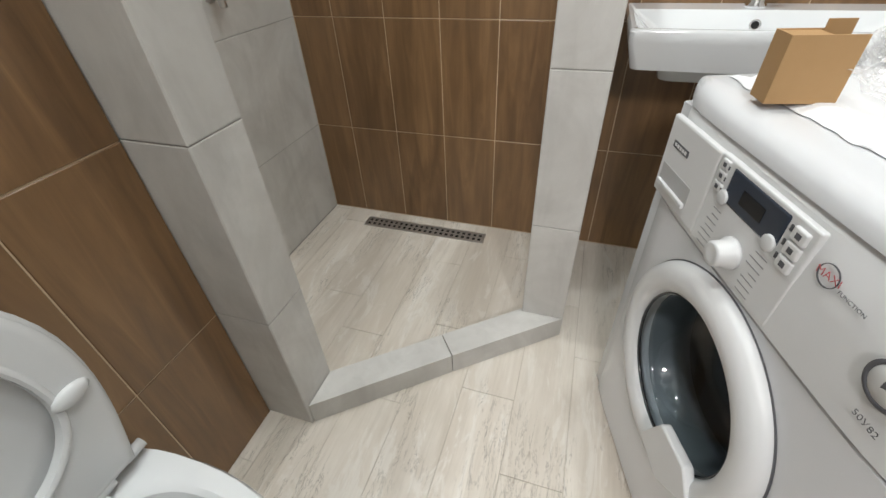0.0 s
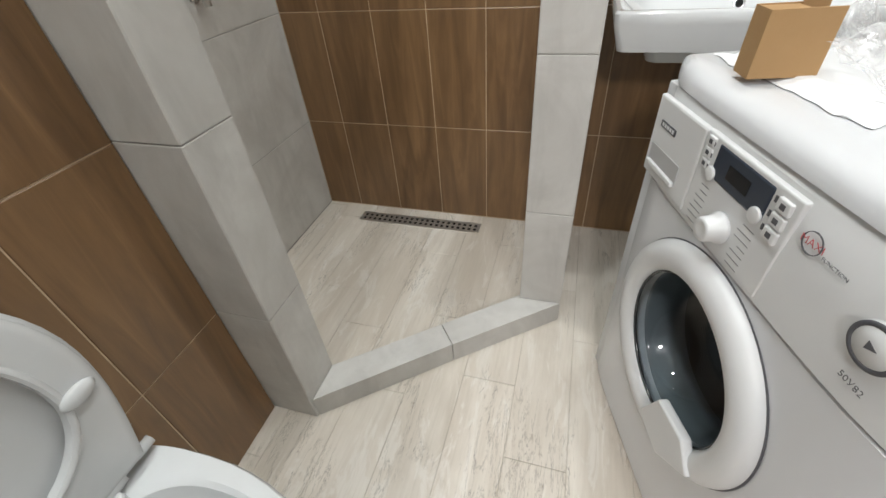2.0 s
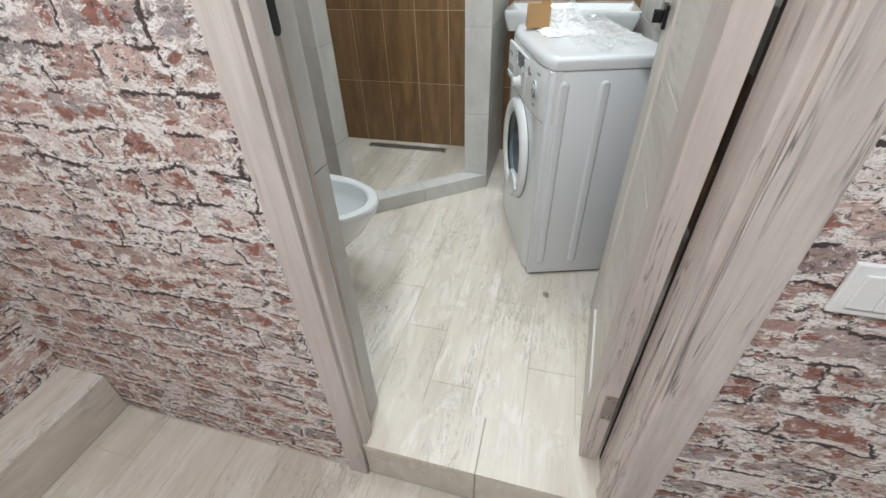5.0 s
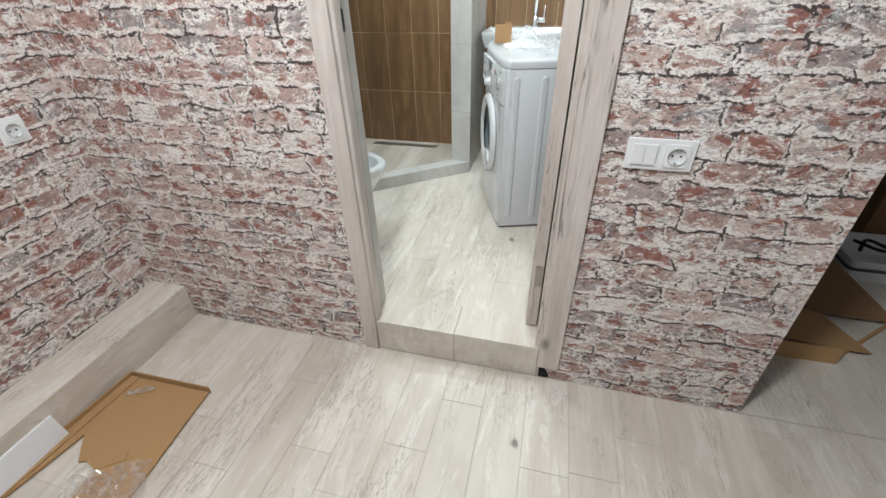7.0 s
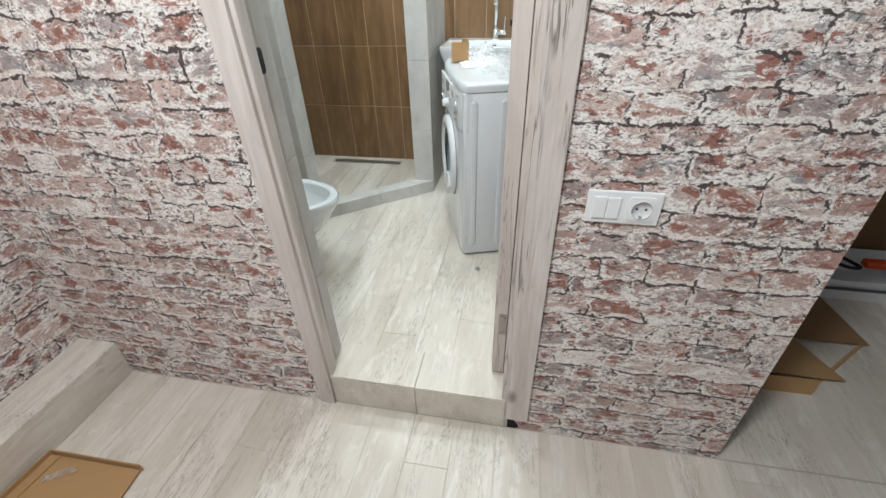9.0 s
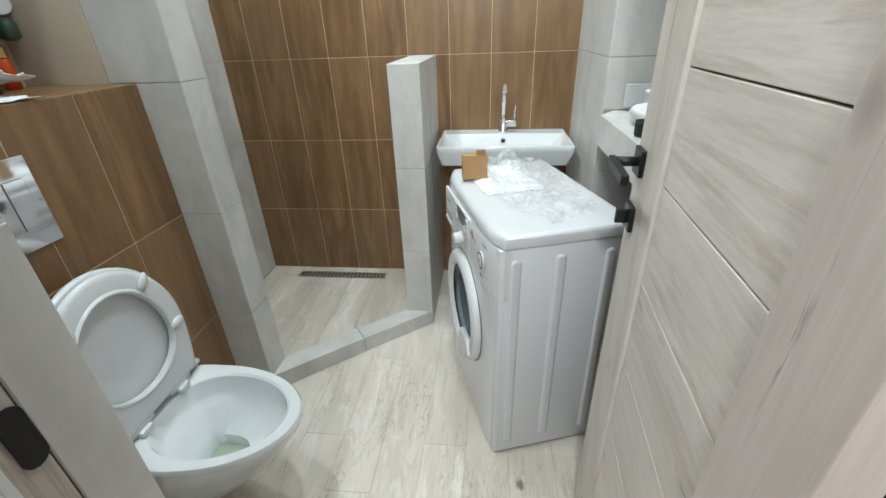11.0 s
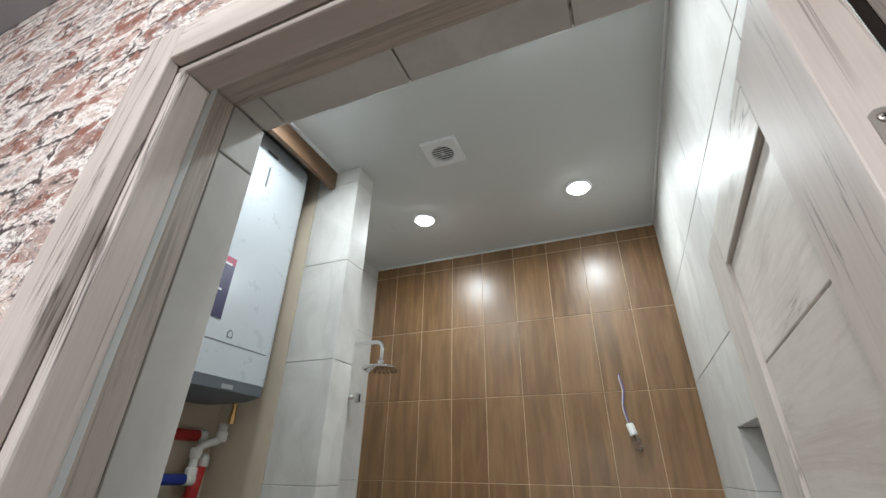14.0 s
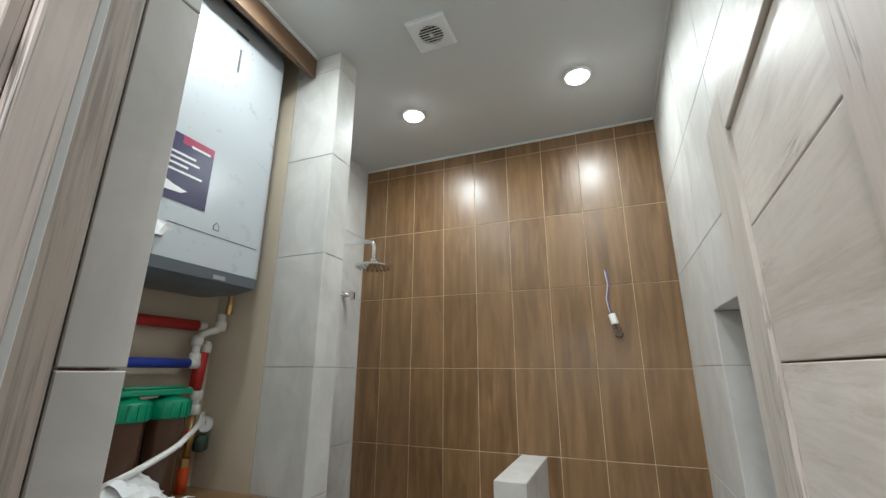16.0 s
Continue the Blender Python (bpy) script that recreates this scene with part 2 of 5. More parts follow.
    here = noise_of(t, stretched, 5.5, 5, 0.6)
    pits = maths(t, "MULTIPLY", ramp(t, noise_of(t, stretched, 52, 8, 0.78, 0.8), [(0.54, 0.0), (0.565, 0.97)]), ramp(t, here, [(0.43, 0.1), (0.52, 1.0)]))
    c = mix(t, pits, c, (0.07, 0.05, 0.048))
    gap = noise_of(t, stretched, 15, 6, 0.66)
    dark = maths(t, "MULTIPLY", ramp(t, crevice, [(0.25, 0.0), (0.6, 1.0)]), ramp(t, gap, [(0.475, 0.0), (0.51, 0.97)]))
    c = mix(t, dark, c, (0.05, 0.036, 0.034))
    t.links.new(c, b.inputs["Base Color"])
    bump(t, b, chips, 0.1, 0.001)
    return m


def glass(name, colour=(1, 1, 1), rough=0.02):
    m, t, b = material(name, rough)
    b.inputs["Base Color"].default_value = (*colour, 1)
    b.inputs["Transmission Weight"].default_value = 1.0
    b.inputs["IOR"].default_value = 1.45
    return m


def thin_glass():
    """Thin tinted glass: clear through, glossy by Fresnel."""
    m, t, b = material("port_glass", 0.03)
    clear = node(t, "ShaderNodeBsdfTransparent", Color=(0.62, 0.67, 0.70, 1))
    gloss = node(t, "ShaderNodeBsdfGlossy", Roughness=0.03)
    f = node(t, "ShaderNodeFresnel", IOR=1.5)
    both = t.nodes.new("ShaderNodeMixShader")
    t.links.new(f.outputs[0], both.inputs[0])
    t.links.new(clear.outputs[0], both.inputs[1])
    t.links.new(gloss.outputs[0], both.inputs[2])
    t.links.new(both.outputs[0], t.nodes["Material Output"].inputs["Surface"])
    return m


def film_plastic():
    """Clear crinkled packing film."""
    m, t, b = material("clear_film", 0.12)
    b.inputs["Base Color"].default_value = (0.93, 0.93, 0.94, 1)
    b.inputs["Specular IOR Level"].default_value = 0.9
    t.nodes.remove(b)
    clear = t.nodes.new("ShaderNodeBsdfTransparent")
    veil = node(t, "ShaderNodeBsdfTranslucent", Color=(0.96, 0.96, 0.965, 1))
    white = node(t, "ShaderNodeBsdfDiffuse", Color=(0.96, 0.96, 0.965, 1))
    gloss = node(t, "ShaderNodeBsdfGlossy", Roughness=0.14)
    wrinkle = noise_of(t, place(t, (1, 1, 1)), 60, 3)
    nb = node(t, "ShaderNodeBump", Strength=0.2, Distance=0.002)
    t.links.new(wrinkle, nb.inputs["Height"])
    t.links.new(nb.outputs[0], gloss.inputs["Normal"])

    def blend(fac, a, c):
        n = t.nodes.new("ShaderNodeMixShader")
        if hasattr(fac, "is_linked"):
            t.links.new(fac, n.inputs[0])
        else:
            n.inputs[0].default_value = fac
        t.links.new(a, n.inputs[1])
        t.links.new(c, n.inputs[2])
        return n.outputs[0]

    body = blend(0.22, blend(0.35, veil.outputs[0], white.outputs[0]), gloss.outputs[0])
    f = noise_of(t, place(t, (1, 1, 1)), 13, 6, 0.7, 1.5)
    t.links.new(blend(ramp(t, f, [(0.40, 0.14), (0.66, 0.66)]), clear.outputs[0], body), t.nodes["Material Output"].inputs["Surface"])
    return m


def glow(name, colour, strength):
    m, t, b = material(name, 0.4)
    b.inputs["Base Color"].default_value = (0.9, 0.9, 0.9, 1)
    b.inputs["Emission Color"].default_value = (*colour, 1)
    b.inputs["Emission Strength"].default_value = strength
    return m


def chrome_metal(name, colour=(0.82, 0.83, 0.85), rough=0.06):
    return plain(name, colour, rough, 1.0, 0.03, 60, 0.0)


BROWN = wood_tile()
GREY = stone_tile("grey_tile", (0.535, 0.52, 0.495), (0.69, 0.678, 0.65), 0.5)
FLOOR = plank_tile()
TRIM = white_wood("trim_wood", "z", (0.75, 0.68, 0.635), (0.58, 0.51, 0.465), 1.0, 0.5, 0.18, 0.49, 0.16)
TRIM_X = white_wood("trim_wood_cross", "x", (0.75, 0.68, 0.635), (0.58, 0.51, 0.465), 1.0, 0.5, 0.18, 0.49, 0.16)
# The trim's wood again, darkened in colour for the shade inside the frame.
JAMB_SHADED = white_wood("jamb_wood_shaded", "z", (0.62, 0.55, 0.49), (0.50, 0.435, 0.38), 0.9, 0.5, 0.68, 0.52, 0.12)
JAMB_SHADED_X = white_wood("jamb_wood_shaded_cross", "x", (0.62, 0.55, 0.49), (0.50, 0.435, 0.38), 0.9, 0.5, 0.68, 0.52, 0.12)
LEAF = white_wood("leaf_wood", "z", (0.76, 0.71, 0.655), (0.63, 0.58, 0.525), 0.75, 0.45, 0.2, 0.53, 0.5)
LEAF_Y = white_wood("leaf_wood_cross", "y", (0.77, 0.72, 0.665), (0.64, 0.59, 0.535), 0.75, 0.45, 0.2, 0.53, 0.5)
PAPER = brick_paper()
GROUT = plain("beige_grout", (0.66, 0.52, 0.36), 0.9, 0, 0.1, 90, 0.2)
GROUT_G = plain("grey_grout", (0.40, 0.39, 0.37), 0.9, 0, 0.1, 90, 0.2)
GROUT_F = plain("floor_grout", (0.53, 0.48, 0.41), 0.9, 0, 0.1, 90, 0.2)
PLASTER = plain("beige_plaster", (0.56, 0.48, 0.375), 0.85, 0, 0.12, 30, 0.3)
CEILING = plain("ceiling_film", (0.55, 0.56, 0.555), 0.33, 0, 0.02, 20, 0.0)
PAINT = plain("grey_paint", (0.30, 0.30, 0.305), 0.8, 0, 0.08, 50, 0.15)
ENAMEL = plain("white_enamel", (0.65, 0.66, 0.68), 0.24, 0, 0.015, 8, 0.0, 0.3)
SOCKET = plain("socket_plastic", (0.82, 0.82, 0.82), 0.35, 0, 0.02, 30, 0.02)
PLASTIC = plain("white_plastic", (0.67, 0.675, 0.68), 0.35, 0, 0.02, 30, 0.02)
CERAMIC = plain("white_ceramic", (0.72, 0.735, 0.745), 0.08, 0, 0.01, 8, 0.0, 0.5)
SEAT = plain("seat_plastic", (0.64, 0.65, 0.655), 0.18, 0, 0.015, 20, 0.0)
RUBBER = plain("black_rubber", (0.015, 0.015, 0.016), 0.6, 0, 0.1, 60, 0.1)
BLACK = plain("black_metal", (0.012, 0.012, 0.013), 0.38, 0.3, 0.1, 60, 0.05)
CHROME = chrome_metal("chrome")
# Dark brown that paints the shade of the hinge gap.
GAP_SHADE = plain("gap_shade", (0.045, 0.034, 0.028), 0.6, 0, 0.1, 60, 0.1)
STEEL = plain("brushed_steel", (0.66, 0.65, 0.63), 0.36, 0.9, 0.1, 80, 0.1)
HINGE = plain("hinge_steel", (0.42, 0.39, 0.36), 0.4, 0.9, 0.12, 90, 0.1)
# Near-black that paints the shade inside slots, holes and gaps.
HOLE_SHADE = plain("slot_shade", (0.01, 0.01, 0.01), 0.9, 0, 0.1, 40, 0.0)
DISPLAY = plain("dark_display", (0.035, 0.045, 0.065), 0.12, 0, 0.05, 20, 0.0)
DISPLAY_IN = plain("black_display", (0.008, 0.009, 0.012), 0.15, 0, 0.05, 20, 0.0)
INK = plain("grey_ink", (0.09, 0.09, 0.1), 0.6, 0, 0.05, 20, 0.0)
PRINT = plain("pale_print", (0.26, 0.26, 0.27), 0.6, 0, 0.05, 20, 0.0)
INK_RED = plain("red_ink", (0.52, 0.09, 0.10), 0.6, 0, 0.05, 20, 0.0)
CARD = plain("cardboard", (0.42, 0.255, 0.115), 0.85, 0, 0.1, 60, 0.2)
CARD_AND_SHADE = plain("dark_card_and_shade", (0.20, 0.115, 0.055), 0.9, 0, 0.1, 60, 0.2)
FOAM = plain("white_foam", (0.83, 0.83, 0.84), 0.8, 0, 0.03, 120, 0.4)
CLOTH = plain("white_paper", (0.80, 0.80, 0.81), 0.8, 0, 0.06, 60, 0.3)
FILM = film_plastic()
BOILER = plain("boiler_paint", (0.41, 0.435, 0.455), 0.28, 0, 0.02, 20, 0.0)
BOILER_DARK = plain("boiler_band", (0.10, 0.115, 0.13), 0.4, 0, 0.05, 30, 0.02)
RED = plain("red_sleeve", (0.42, 0.02, 0.018), 0.55, 0, 0.15, 40, 0.2)
BLUE = plain("blue_sleeve", (0.02, 0.045, 0.36), 0.55, 0, 0.15, 40, 0.2)
PPR = plain("white_pipe", (0.75, 0.74, 0.71), 0.4, 0, 0.04, 40, 0.05)
GREEN = plain("green_plastic", (0.005, 0.27, 0.14), 0.3, 0, 0.08, 30, 0.03)
HOUSING = plain("smoky_housing", (0.075, 0.035, 0.02), 0.18, 0, 0.1, 20, 0.0)
BRASS = plain("brass", (0.55, 0.35, 0.15), 0.3, 1.0, 0.1, 60, 0.1)
ORANGE = plain("orange_valve", (0.75, 0.10, 0.02), 0.4, 0, 0.05, 40, 0.05)
BEAM = plain("brown_board", (0.13, 0.075, 0.04), 0.5, 0, 0.15, 60, 0.1)
WATER = plain("tinted_water", (0.36, 0.43, 0.33), 0.04, 0, 0.08, 12, 0.0, 0.5)
LEAFLET = plain("dark_leaflet", (0.028, 0.022, 0.075), 0.3, 0, 0.4, 9, 0.0)
LEAFLET_RED = plain("red_leaflet", (0.30, 0.02, 0.07), 0.3, 0, 0.3, 9, 0.0)
DRUM = plain("drum_dark", (0.13, 0.13, 0.125), 0.35, 0.6, 0.2, 40, 0.1)
SEAL = plain("door_seal", (0.72, 0.74, 0.74), 0.5, 0, 0.05, 50, 0.05)
WIRE_B = plain("blue_wire", (0.12, 0.12, 0.42), 0.5, 0, 0.05, 50, 0.0)
WIRE_W = plain("white_wire", (0.7, 0.68, 0.66), 0.5, 0, 0.05, 50, 0.0)
BLUE_BOX = plain("blue_card", (0.02, 0.16, 0.55), 0.4, 0, 0.05, 50, 0.02)
CLEAR = glass("clear_glass")
PORT = thin_glass()
LAMP = glow("lamp_diffuser", (0.97, 0.99, 0.97), 44.0)


# ---- mesh helpers ----
def mesh_of(name, bm, smooth=False):
    bm.normal_update()
    me = bpy.data.meshes.new(name)
    bm.to_mesh(me)
    bm.free()
    if smooth:
        me.polygons.foreach_set("use_smooth", [True] * len(me.polygons))
        me.update()
    return me


def part(name, bm, mat, parent=None, label="", smooth=False, m=None):
    """Links a bmesh as one mesh object, under a thing or a part if one is given."""
    me = mesh_of(name, bm, smooth)
    me.materials.append(mat)
    ob = new(name, me)
    if parent:
        ob.parent = parent
    if m is not None:
        ob.matrix_local = m
    return tagged(ob, label)


def sharp(ob, degrees=35):
    """Smooth shading, but for edges sharper than an angle."""
    me = ob.data
    b = bmesh.new()
    b.from_mesh(me)
    for f in b.faces:
        f.smooth = True
    for e in b.edges:
        e.smooth = len(e.link_faces) == 2 and e.calc_face_angle(0) < radians(degrees)
    b.to_mesh(me)
    b.free()
    return ob


def thing(name, m, label, category, group="", kind=""):
    ob = new(name)
    ob.empty_display_size = 0.1
    ob.matrix_world = m
    return tagged(ob, label, category, group, kind)


def box(x0, x1, y0, y1, z0, z1, bev=0.0, seg=2, bm=None):
    own = bm is None
    bm = bm or bmesh.new()
    r = bmesh.ops.create_cube(bm, size=1.0, matrix=Matrix.LocRotScale(((x0 + x1) / 2, (y0 + y1) / 2, (z0 + z1) / 2), None, (x1 - x0, y1 - y0, z1 - z0)))
    if bev and own:
        bmesh.ops.bevel(bm, geom=bm.edges[:], offset=bev, segments=seg, affect="EDGES", profile=0.5)
    return bm


def prism(points, z0, z1, bev=0.0, seg=2):
    """An upright prism over a plan outline."""
    bm = bmesh.new()
    low = [bm.verts.new((x, y, z0)) for x, y in points]
    high = [bm.verts.new((x, y, z1)) for x, y in points]
    bm.faces.new(low[::-1])
    bm.faces.new(high)
    n = len(points)
    for i in range(n):
        bm.faces.new((low[i], low[(i + 1) % n], high[(i + 1) % n], high[i]))
    bmesh.ops.recalc_face_normals(bm, faces=bm.faces[:])
    if bev:
        bmesh.ops.bevel(bm, geom=bm.edges[:], offset=bev, segments=seg, affect="EDGES", profile=0.5)
    return bm


def loft(rings, cap_start=True, cap_end=True, closed=True):
    """A skin over rings of points, each ring of the same count."""
    bm = bmesh.new()
    vs = [[bm.verts.new(p) for p in ring] for ring in rings]
    n = len(vs[0])
    for a, b in zip(vs, vs[1:]):
        for i in range(n if closed else n - 1):
            j = (i + 1) % n
            bm.faces.new((a[i], a[j], b[j], b[i]))
    if cap_start:
        bm.faces.new(vs[0][::-1])
    if cap_end:
        bm.faces.new(vs[-1])
    bmesh.ops.recalc_face_normals(bm, faces=bm.faces[:])
    return bm


def turned(profile, n=40, m=None, cap_start=True, cap_end=True):
    """A turned body about z: profile of (radius, height)."""
    bm = loft([[(r * math.cos(2 * math.pi * i / n), r * math.sin(2 * math.pi * i / n), z) for i in range(n)] for r, z in profile], cap_start, cap_end)
    if m is not None:
        bm.transform(m)
    return bm


def tube(points, radius, n=12, smooth_steps=6):
    """A round tube along a path, its bends rounded."""
    pts = [Vector(p) for p in points]
    path = [pts[0]]
    for a, b, c in zip(pts, pts[1:], pts[2:]):
        k = min((b - a).length, (c - b).length) * 0.4
        p, q = b + (a - b).normalized() * k, b + (c - b).normalized() * k
        path += [p.lerp(b, s).lerp(b.lerp(q, s), s) for s in [i / smooth_steps for i in range(smooth_steps + 1)]]
    path.append(pts[-1])
    rings, up = [], None
    for i, p in enumerate(path):
        d = (path[min(i + 1, len(path) - 1)] - path[max(i - 1, 0)]).normalized()
        if up is None:
            up = d.orthogonal().normalized()
        up = (up - d * up.dot(d)).normalized()
        side = d.cross(up)
        rings.append([tuple(p + (up * math.cos(a) + side * math.sin(a)) * radius) for a in [2 * math.pi * j / n for j in range(n)]])
    return loft(rings)


def axis_to(d):
    """Turns z into direction d."""
    return Vector(d).to_track_quat("Z", "Y").to_matrix().to_4x4()


def lettering(name, text, size, mat, parent, m):
    """Flat raised letters, as a mesh."""
    c = bpy.data.curves.new(name, "FONT")
    c.body, c.size, c.extrude, c.resolution_u = text, size, 0.0003, 3
    c.offset = -0.018 * size
    tmp = bpy.data.objects.new(name, c)
    scene.collection.objects.link(tmp)
    me = bpy.data.meshes.new_from_object(tmp.evaluated_get(bpy.context.evaluated_depsgraph_get()))
    bpy.data.objects.remove(tmp)
    me.materials.clear()
    me.materials.append(mat)
    ob = new(name, me)
    ob.parent = parent
    ob.matrix_local = m
    return ob


SLABS = {}


def slab_mesh(name, w, h, depth, bev, mat):
    """A tile lying in x-y, its face at z = depth, with a bevelled rim; alike ones share one mesh."""
    key = (name, round(w, 4), round(h, 4), mat.name)
    if key not in SLABS:
        x, y = w / 2, h / 2
        bm = bmesh.new()
        rings = []
        for dx, z in ((0, 0), (0, depth - bev), (bev, depth)):
            rings.append([bm.verts.new((sx * (x - dx), sy * (y - dx), z)) for sx, sy in ((-1, -1), (1, -1), (1, 1), (-1, 1))])
        for a, b in zip(rings, rings[1:]):
            for i in range(4):
                bm.faces.new((a[i], a[(i + 1) % 4], b[(i + 1) % 4], b[i]))
        bm.faces.new(rings[2])
        me = mesh_of(name, bm)
        me.materials.append(mat)
        SLABS[key] = me
    return SLABS[key]


FACING = {"+x": pose(0, 0, 0, 90, 0, 90), "-x": pose(0, 0, 0, 90, 0, -90), "-y": pose(0, 0, 0, 90, 0, 0), "+y": pose(0, 0, 0, 90, 0, 180), "+z": pose(0, 0, 0), "-z": pose(0, 0, 0, 180)}


def tiles(parent, facing, at, us, vs, mat, name="tile", depth=0.006, gap=0.0026, bev=0.0012):
    """Tiles between the cuts us (across) and vs (up) on a plane. at: the plane's coordinate, on which the tiles' faces lie.
    u runs along x, or along y on walls that face x; v runs up, or along y on floors."""
    back = {"+x": -1, "-x": 1, "-y": 1, "+y": -1, "+z": -1, "-z": 1}[facing] * depth
    for u0, u1 in zip(us, us[1:]):
        for v0, v1 in zip(vs, vs[1:]):
            w, h = u1 - u0 - gap, v1 - v0 - gap
            if w < 0.004 or h < 0.004:
                continue
            u, v = (u0 + u1) / 2, (v0 + v1) / 2
            p = {"x": (at + back, u, v), "y": (u, at + back, v), "z": (u, v, at + back)}[facing[1]]
            ob = new(name, slab_mesh(name, w, h, depth, bev, mat))
            ob.parent = parent
            ob.matrix_local = Matrix.Translation(p) @ FACING[facing]


def setting(name, bm, mat, label, category):
    return tagged(part(name, bm, mat), label, category, kind="structure")

# ---- structure: bathroom ----
ROWS_Z = [0.0, 0.398, 0.802, 1.206, 1.61, 2.014, 2.418, 2.82, CEIL]
ROWS_R = [0.0, 0.40, 0.81, 1.21, 1.62, 2.033, 2.445, CEIL]

setting("wall_back", box(-0.13, 2.36, 2.007, 2.15, -0.15, 3.05), GROUT, "wall behind the shower clad in brown wood-print tiles with pale grout", "wall")
setting("wall_shower", box(-0.13, -0.002, 1.112, 2.007, -0.15, 3.05), GROUT_G, "cloudy grey tiled side wall of the open shower", "wall")
setting("column", box(0.27, 0.488, 0.992, 1.11, -0.02, 3.0), GROUT_G, "grey tiled pillar between toilet and shower", "pillar")
setting("wall_niche_side", box(-0.13, 0.269, 0.988, 1.11, -0.02, 3.05), PLASTER, "bare beige plaster cheek of the boiler niche", "wall")
setting("wall_niche_back", box(-0.13, 0.0, 0.057, 0.987, -0.15, 3.05), PLASTER, "bare beige plaster wall behind the water heater", "wall")
setting("wall_toilet", box(0.001, 0.352, 0.058, 0.986, -0.02, 1.204), GROUT, "half-height brown tiled wall boxing in the toilet frame", "wall")
setting("wall_right", prism([(1.764, 1.427), (2.1, 1.427), (2.1, 2.006), (1.764, 2.006)], -0.02, 2.99), GROUT_G, "grey tiled wall beside the washbasin", "wall")
setting("wall_over_alcove", box(1.764, 2.1, 0.26, 1.426, 1.797, 2.99), GREY, "grey tiled wall over the alcove", "wall")
setting("wall_alcove_near", box(1.764, 2.1, 0.058, 0.259, -0.02, 2.99), GREY, "grey tiled wall end behind the open door", "wall")
setting("wall_alcove_back", box(2.102, 2.354, 0.058, 2.006, -0.02, 2.99), GROUT_G, "rear wall of the alcove", "wall")
setting("wall_door_left", box(-0.18, 1.012, -0.08, 0.045, -0.13, 3.05), PAPER, "wall papered with a worn pale pink brick print", "wall")
setting("wall_door_right", box(1.69, 2.355, -0.08, 0.045, -0.13, 3.05), PAPER, "wall papered with a worn pale pink brick print, ending at a corner", "wall")
setting("wall_door_over", box(1.0121, 1.6899, -0.08, 0.045, 2.096, 3.05), PAPER, "brick-print wallpaper over the door", "wall")
setting("wall_lining_left", box(-0.0, 1.012, 0.0455, 0.057, -0.02, 2.99), GREY, "grey tiled inner face of the door wall", "wall")
setting("wall_lining_right", box(1.69, 1.763, 0.0455, 0.057, -0.02, 2.99), GREY, "grey tiled inner face of the door wall", "wall")
setting("wall_lining_over", box(1.0121, 1.6899, 0.0455, 0.057, 2.096, 2.99), GREY, "grey tiled inner face over the door", "wall")
setting("floor", box(0.0, 2.1, 0.0, 2.006, -0.14, -0.0022), GROUT_F, "pale whitewashed plank tiles on the bathroom floor", "floor")
setting("ceiling", box(0.372, 1.764, 0.057, 2.006, CEIL, 2.96), CEILING, "satin white stretch ceiling", "ceiling")
setting("ceiling_shower", box(-0.002, 0.3715, 1.1105, 2.006, CEIL, 2.96), CEILING, "satin white stretch ceiling over the shower", "ceiling")
setting("ceiling_niche", box(-0.13, 0.372, 0.057, 1.11, 2.99, 3.05), PAINT, "bare ceiling over the boiler niche", "ceiling")
setting("trim_beam", box(0.346, 0.370, 0.058, 0.986, 2.80, 2.962, 0.002), BEAM, "brown board edging the ceiling over the niche", "trim")
setting("trim_ceiling_edge", box(0.3705, 0.384, 0.058, 0.986, 2.888, 2.899, 0.002), PLASTIC, "thin white profile along the ceiling edge", "trim")
setting("trim_ceiling_back", box(0.0, 1.760, 1.994, 2.004, 2.888, 2.8995, 0.002), PLASTIC, "thin white ceiling moulding", "trim")
setting("trim_ceiling_right", box(1.751, 1.761, 0.06, 1.993, 2.888, 2.8995, 0.002), PLASTIC, "thin white ceiling moulding", "trim")
half_wall = setting("half_wall", box(0.972, 1.093, 1.482, 2.006, -0.02, 1.204), GROUT_G, "half-height grey tiled screen wall beside the shower", "wall")
counter = setting("alcove_counter", prism([(1.74, 0.262), (1.74, 1.345), (1.80, 1.424), (2.1, 1.424), (2.1, 0.262)], 0.932, 1.035, 0.002), GREY, "grey tiled shelf across the alcove", "shelf")


# ---- structure: hall ----
HALL = -0.125
setting("hall_floor", box(-0.18, 4.1, -3.1, -0.08, -0.2, HALL - 0.002), GROUT_F, "pale whitewashed plank tiles on the hall floor", "floor")
setting("side_room_floor", box(2.355, 4.1, -0.079, 1.7, -0.2, HALL), FLOOR, "dusty pale floor of the dim side room", "floor")
setting("wall_hall_left", box(-0.2, -0.04, -3.1, -0.081, -0.13, 2.7), PAPER, "wall papered with a worn pale pink brick print", "wall")
setting("wall_hall_back", box(-0.2, 4.2, -3.2, -3.1, -0.2, 2.7), PAINT, "plain wall of the hall", "wall")
setting("wall_hall_right", box(4.1, 4.2, -3.1, 1.8, -0.2, 2.7), PAINT, "plain wall of the hall", "wall")
setting("wall_side_room", box(2.36, 4.1, 1.7, 1.8, -0.2, 2.7), PAINT, "grey wall of the dim side room", "wall")
setting("wall_side_room_near", box(2.356, 2.362, 0.0, 1.7, -0.13, 2.57), PAINT, "grey wall of the dim side room", "wall")
setting("ceiling_hall", box(-0.2, 4.2, -3.2, -0.081, 2.57, 2.7), PAINT, "plain grey hall ceiling", "ceiling")
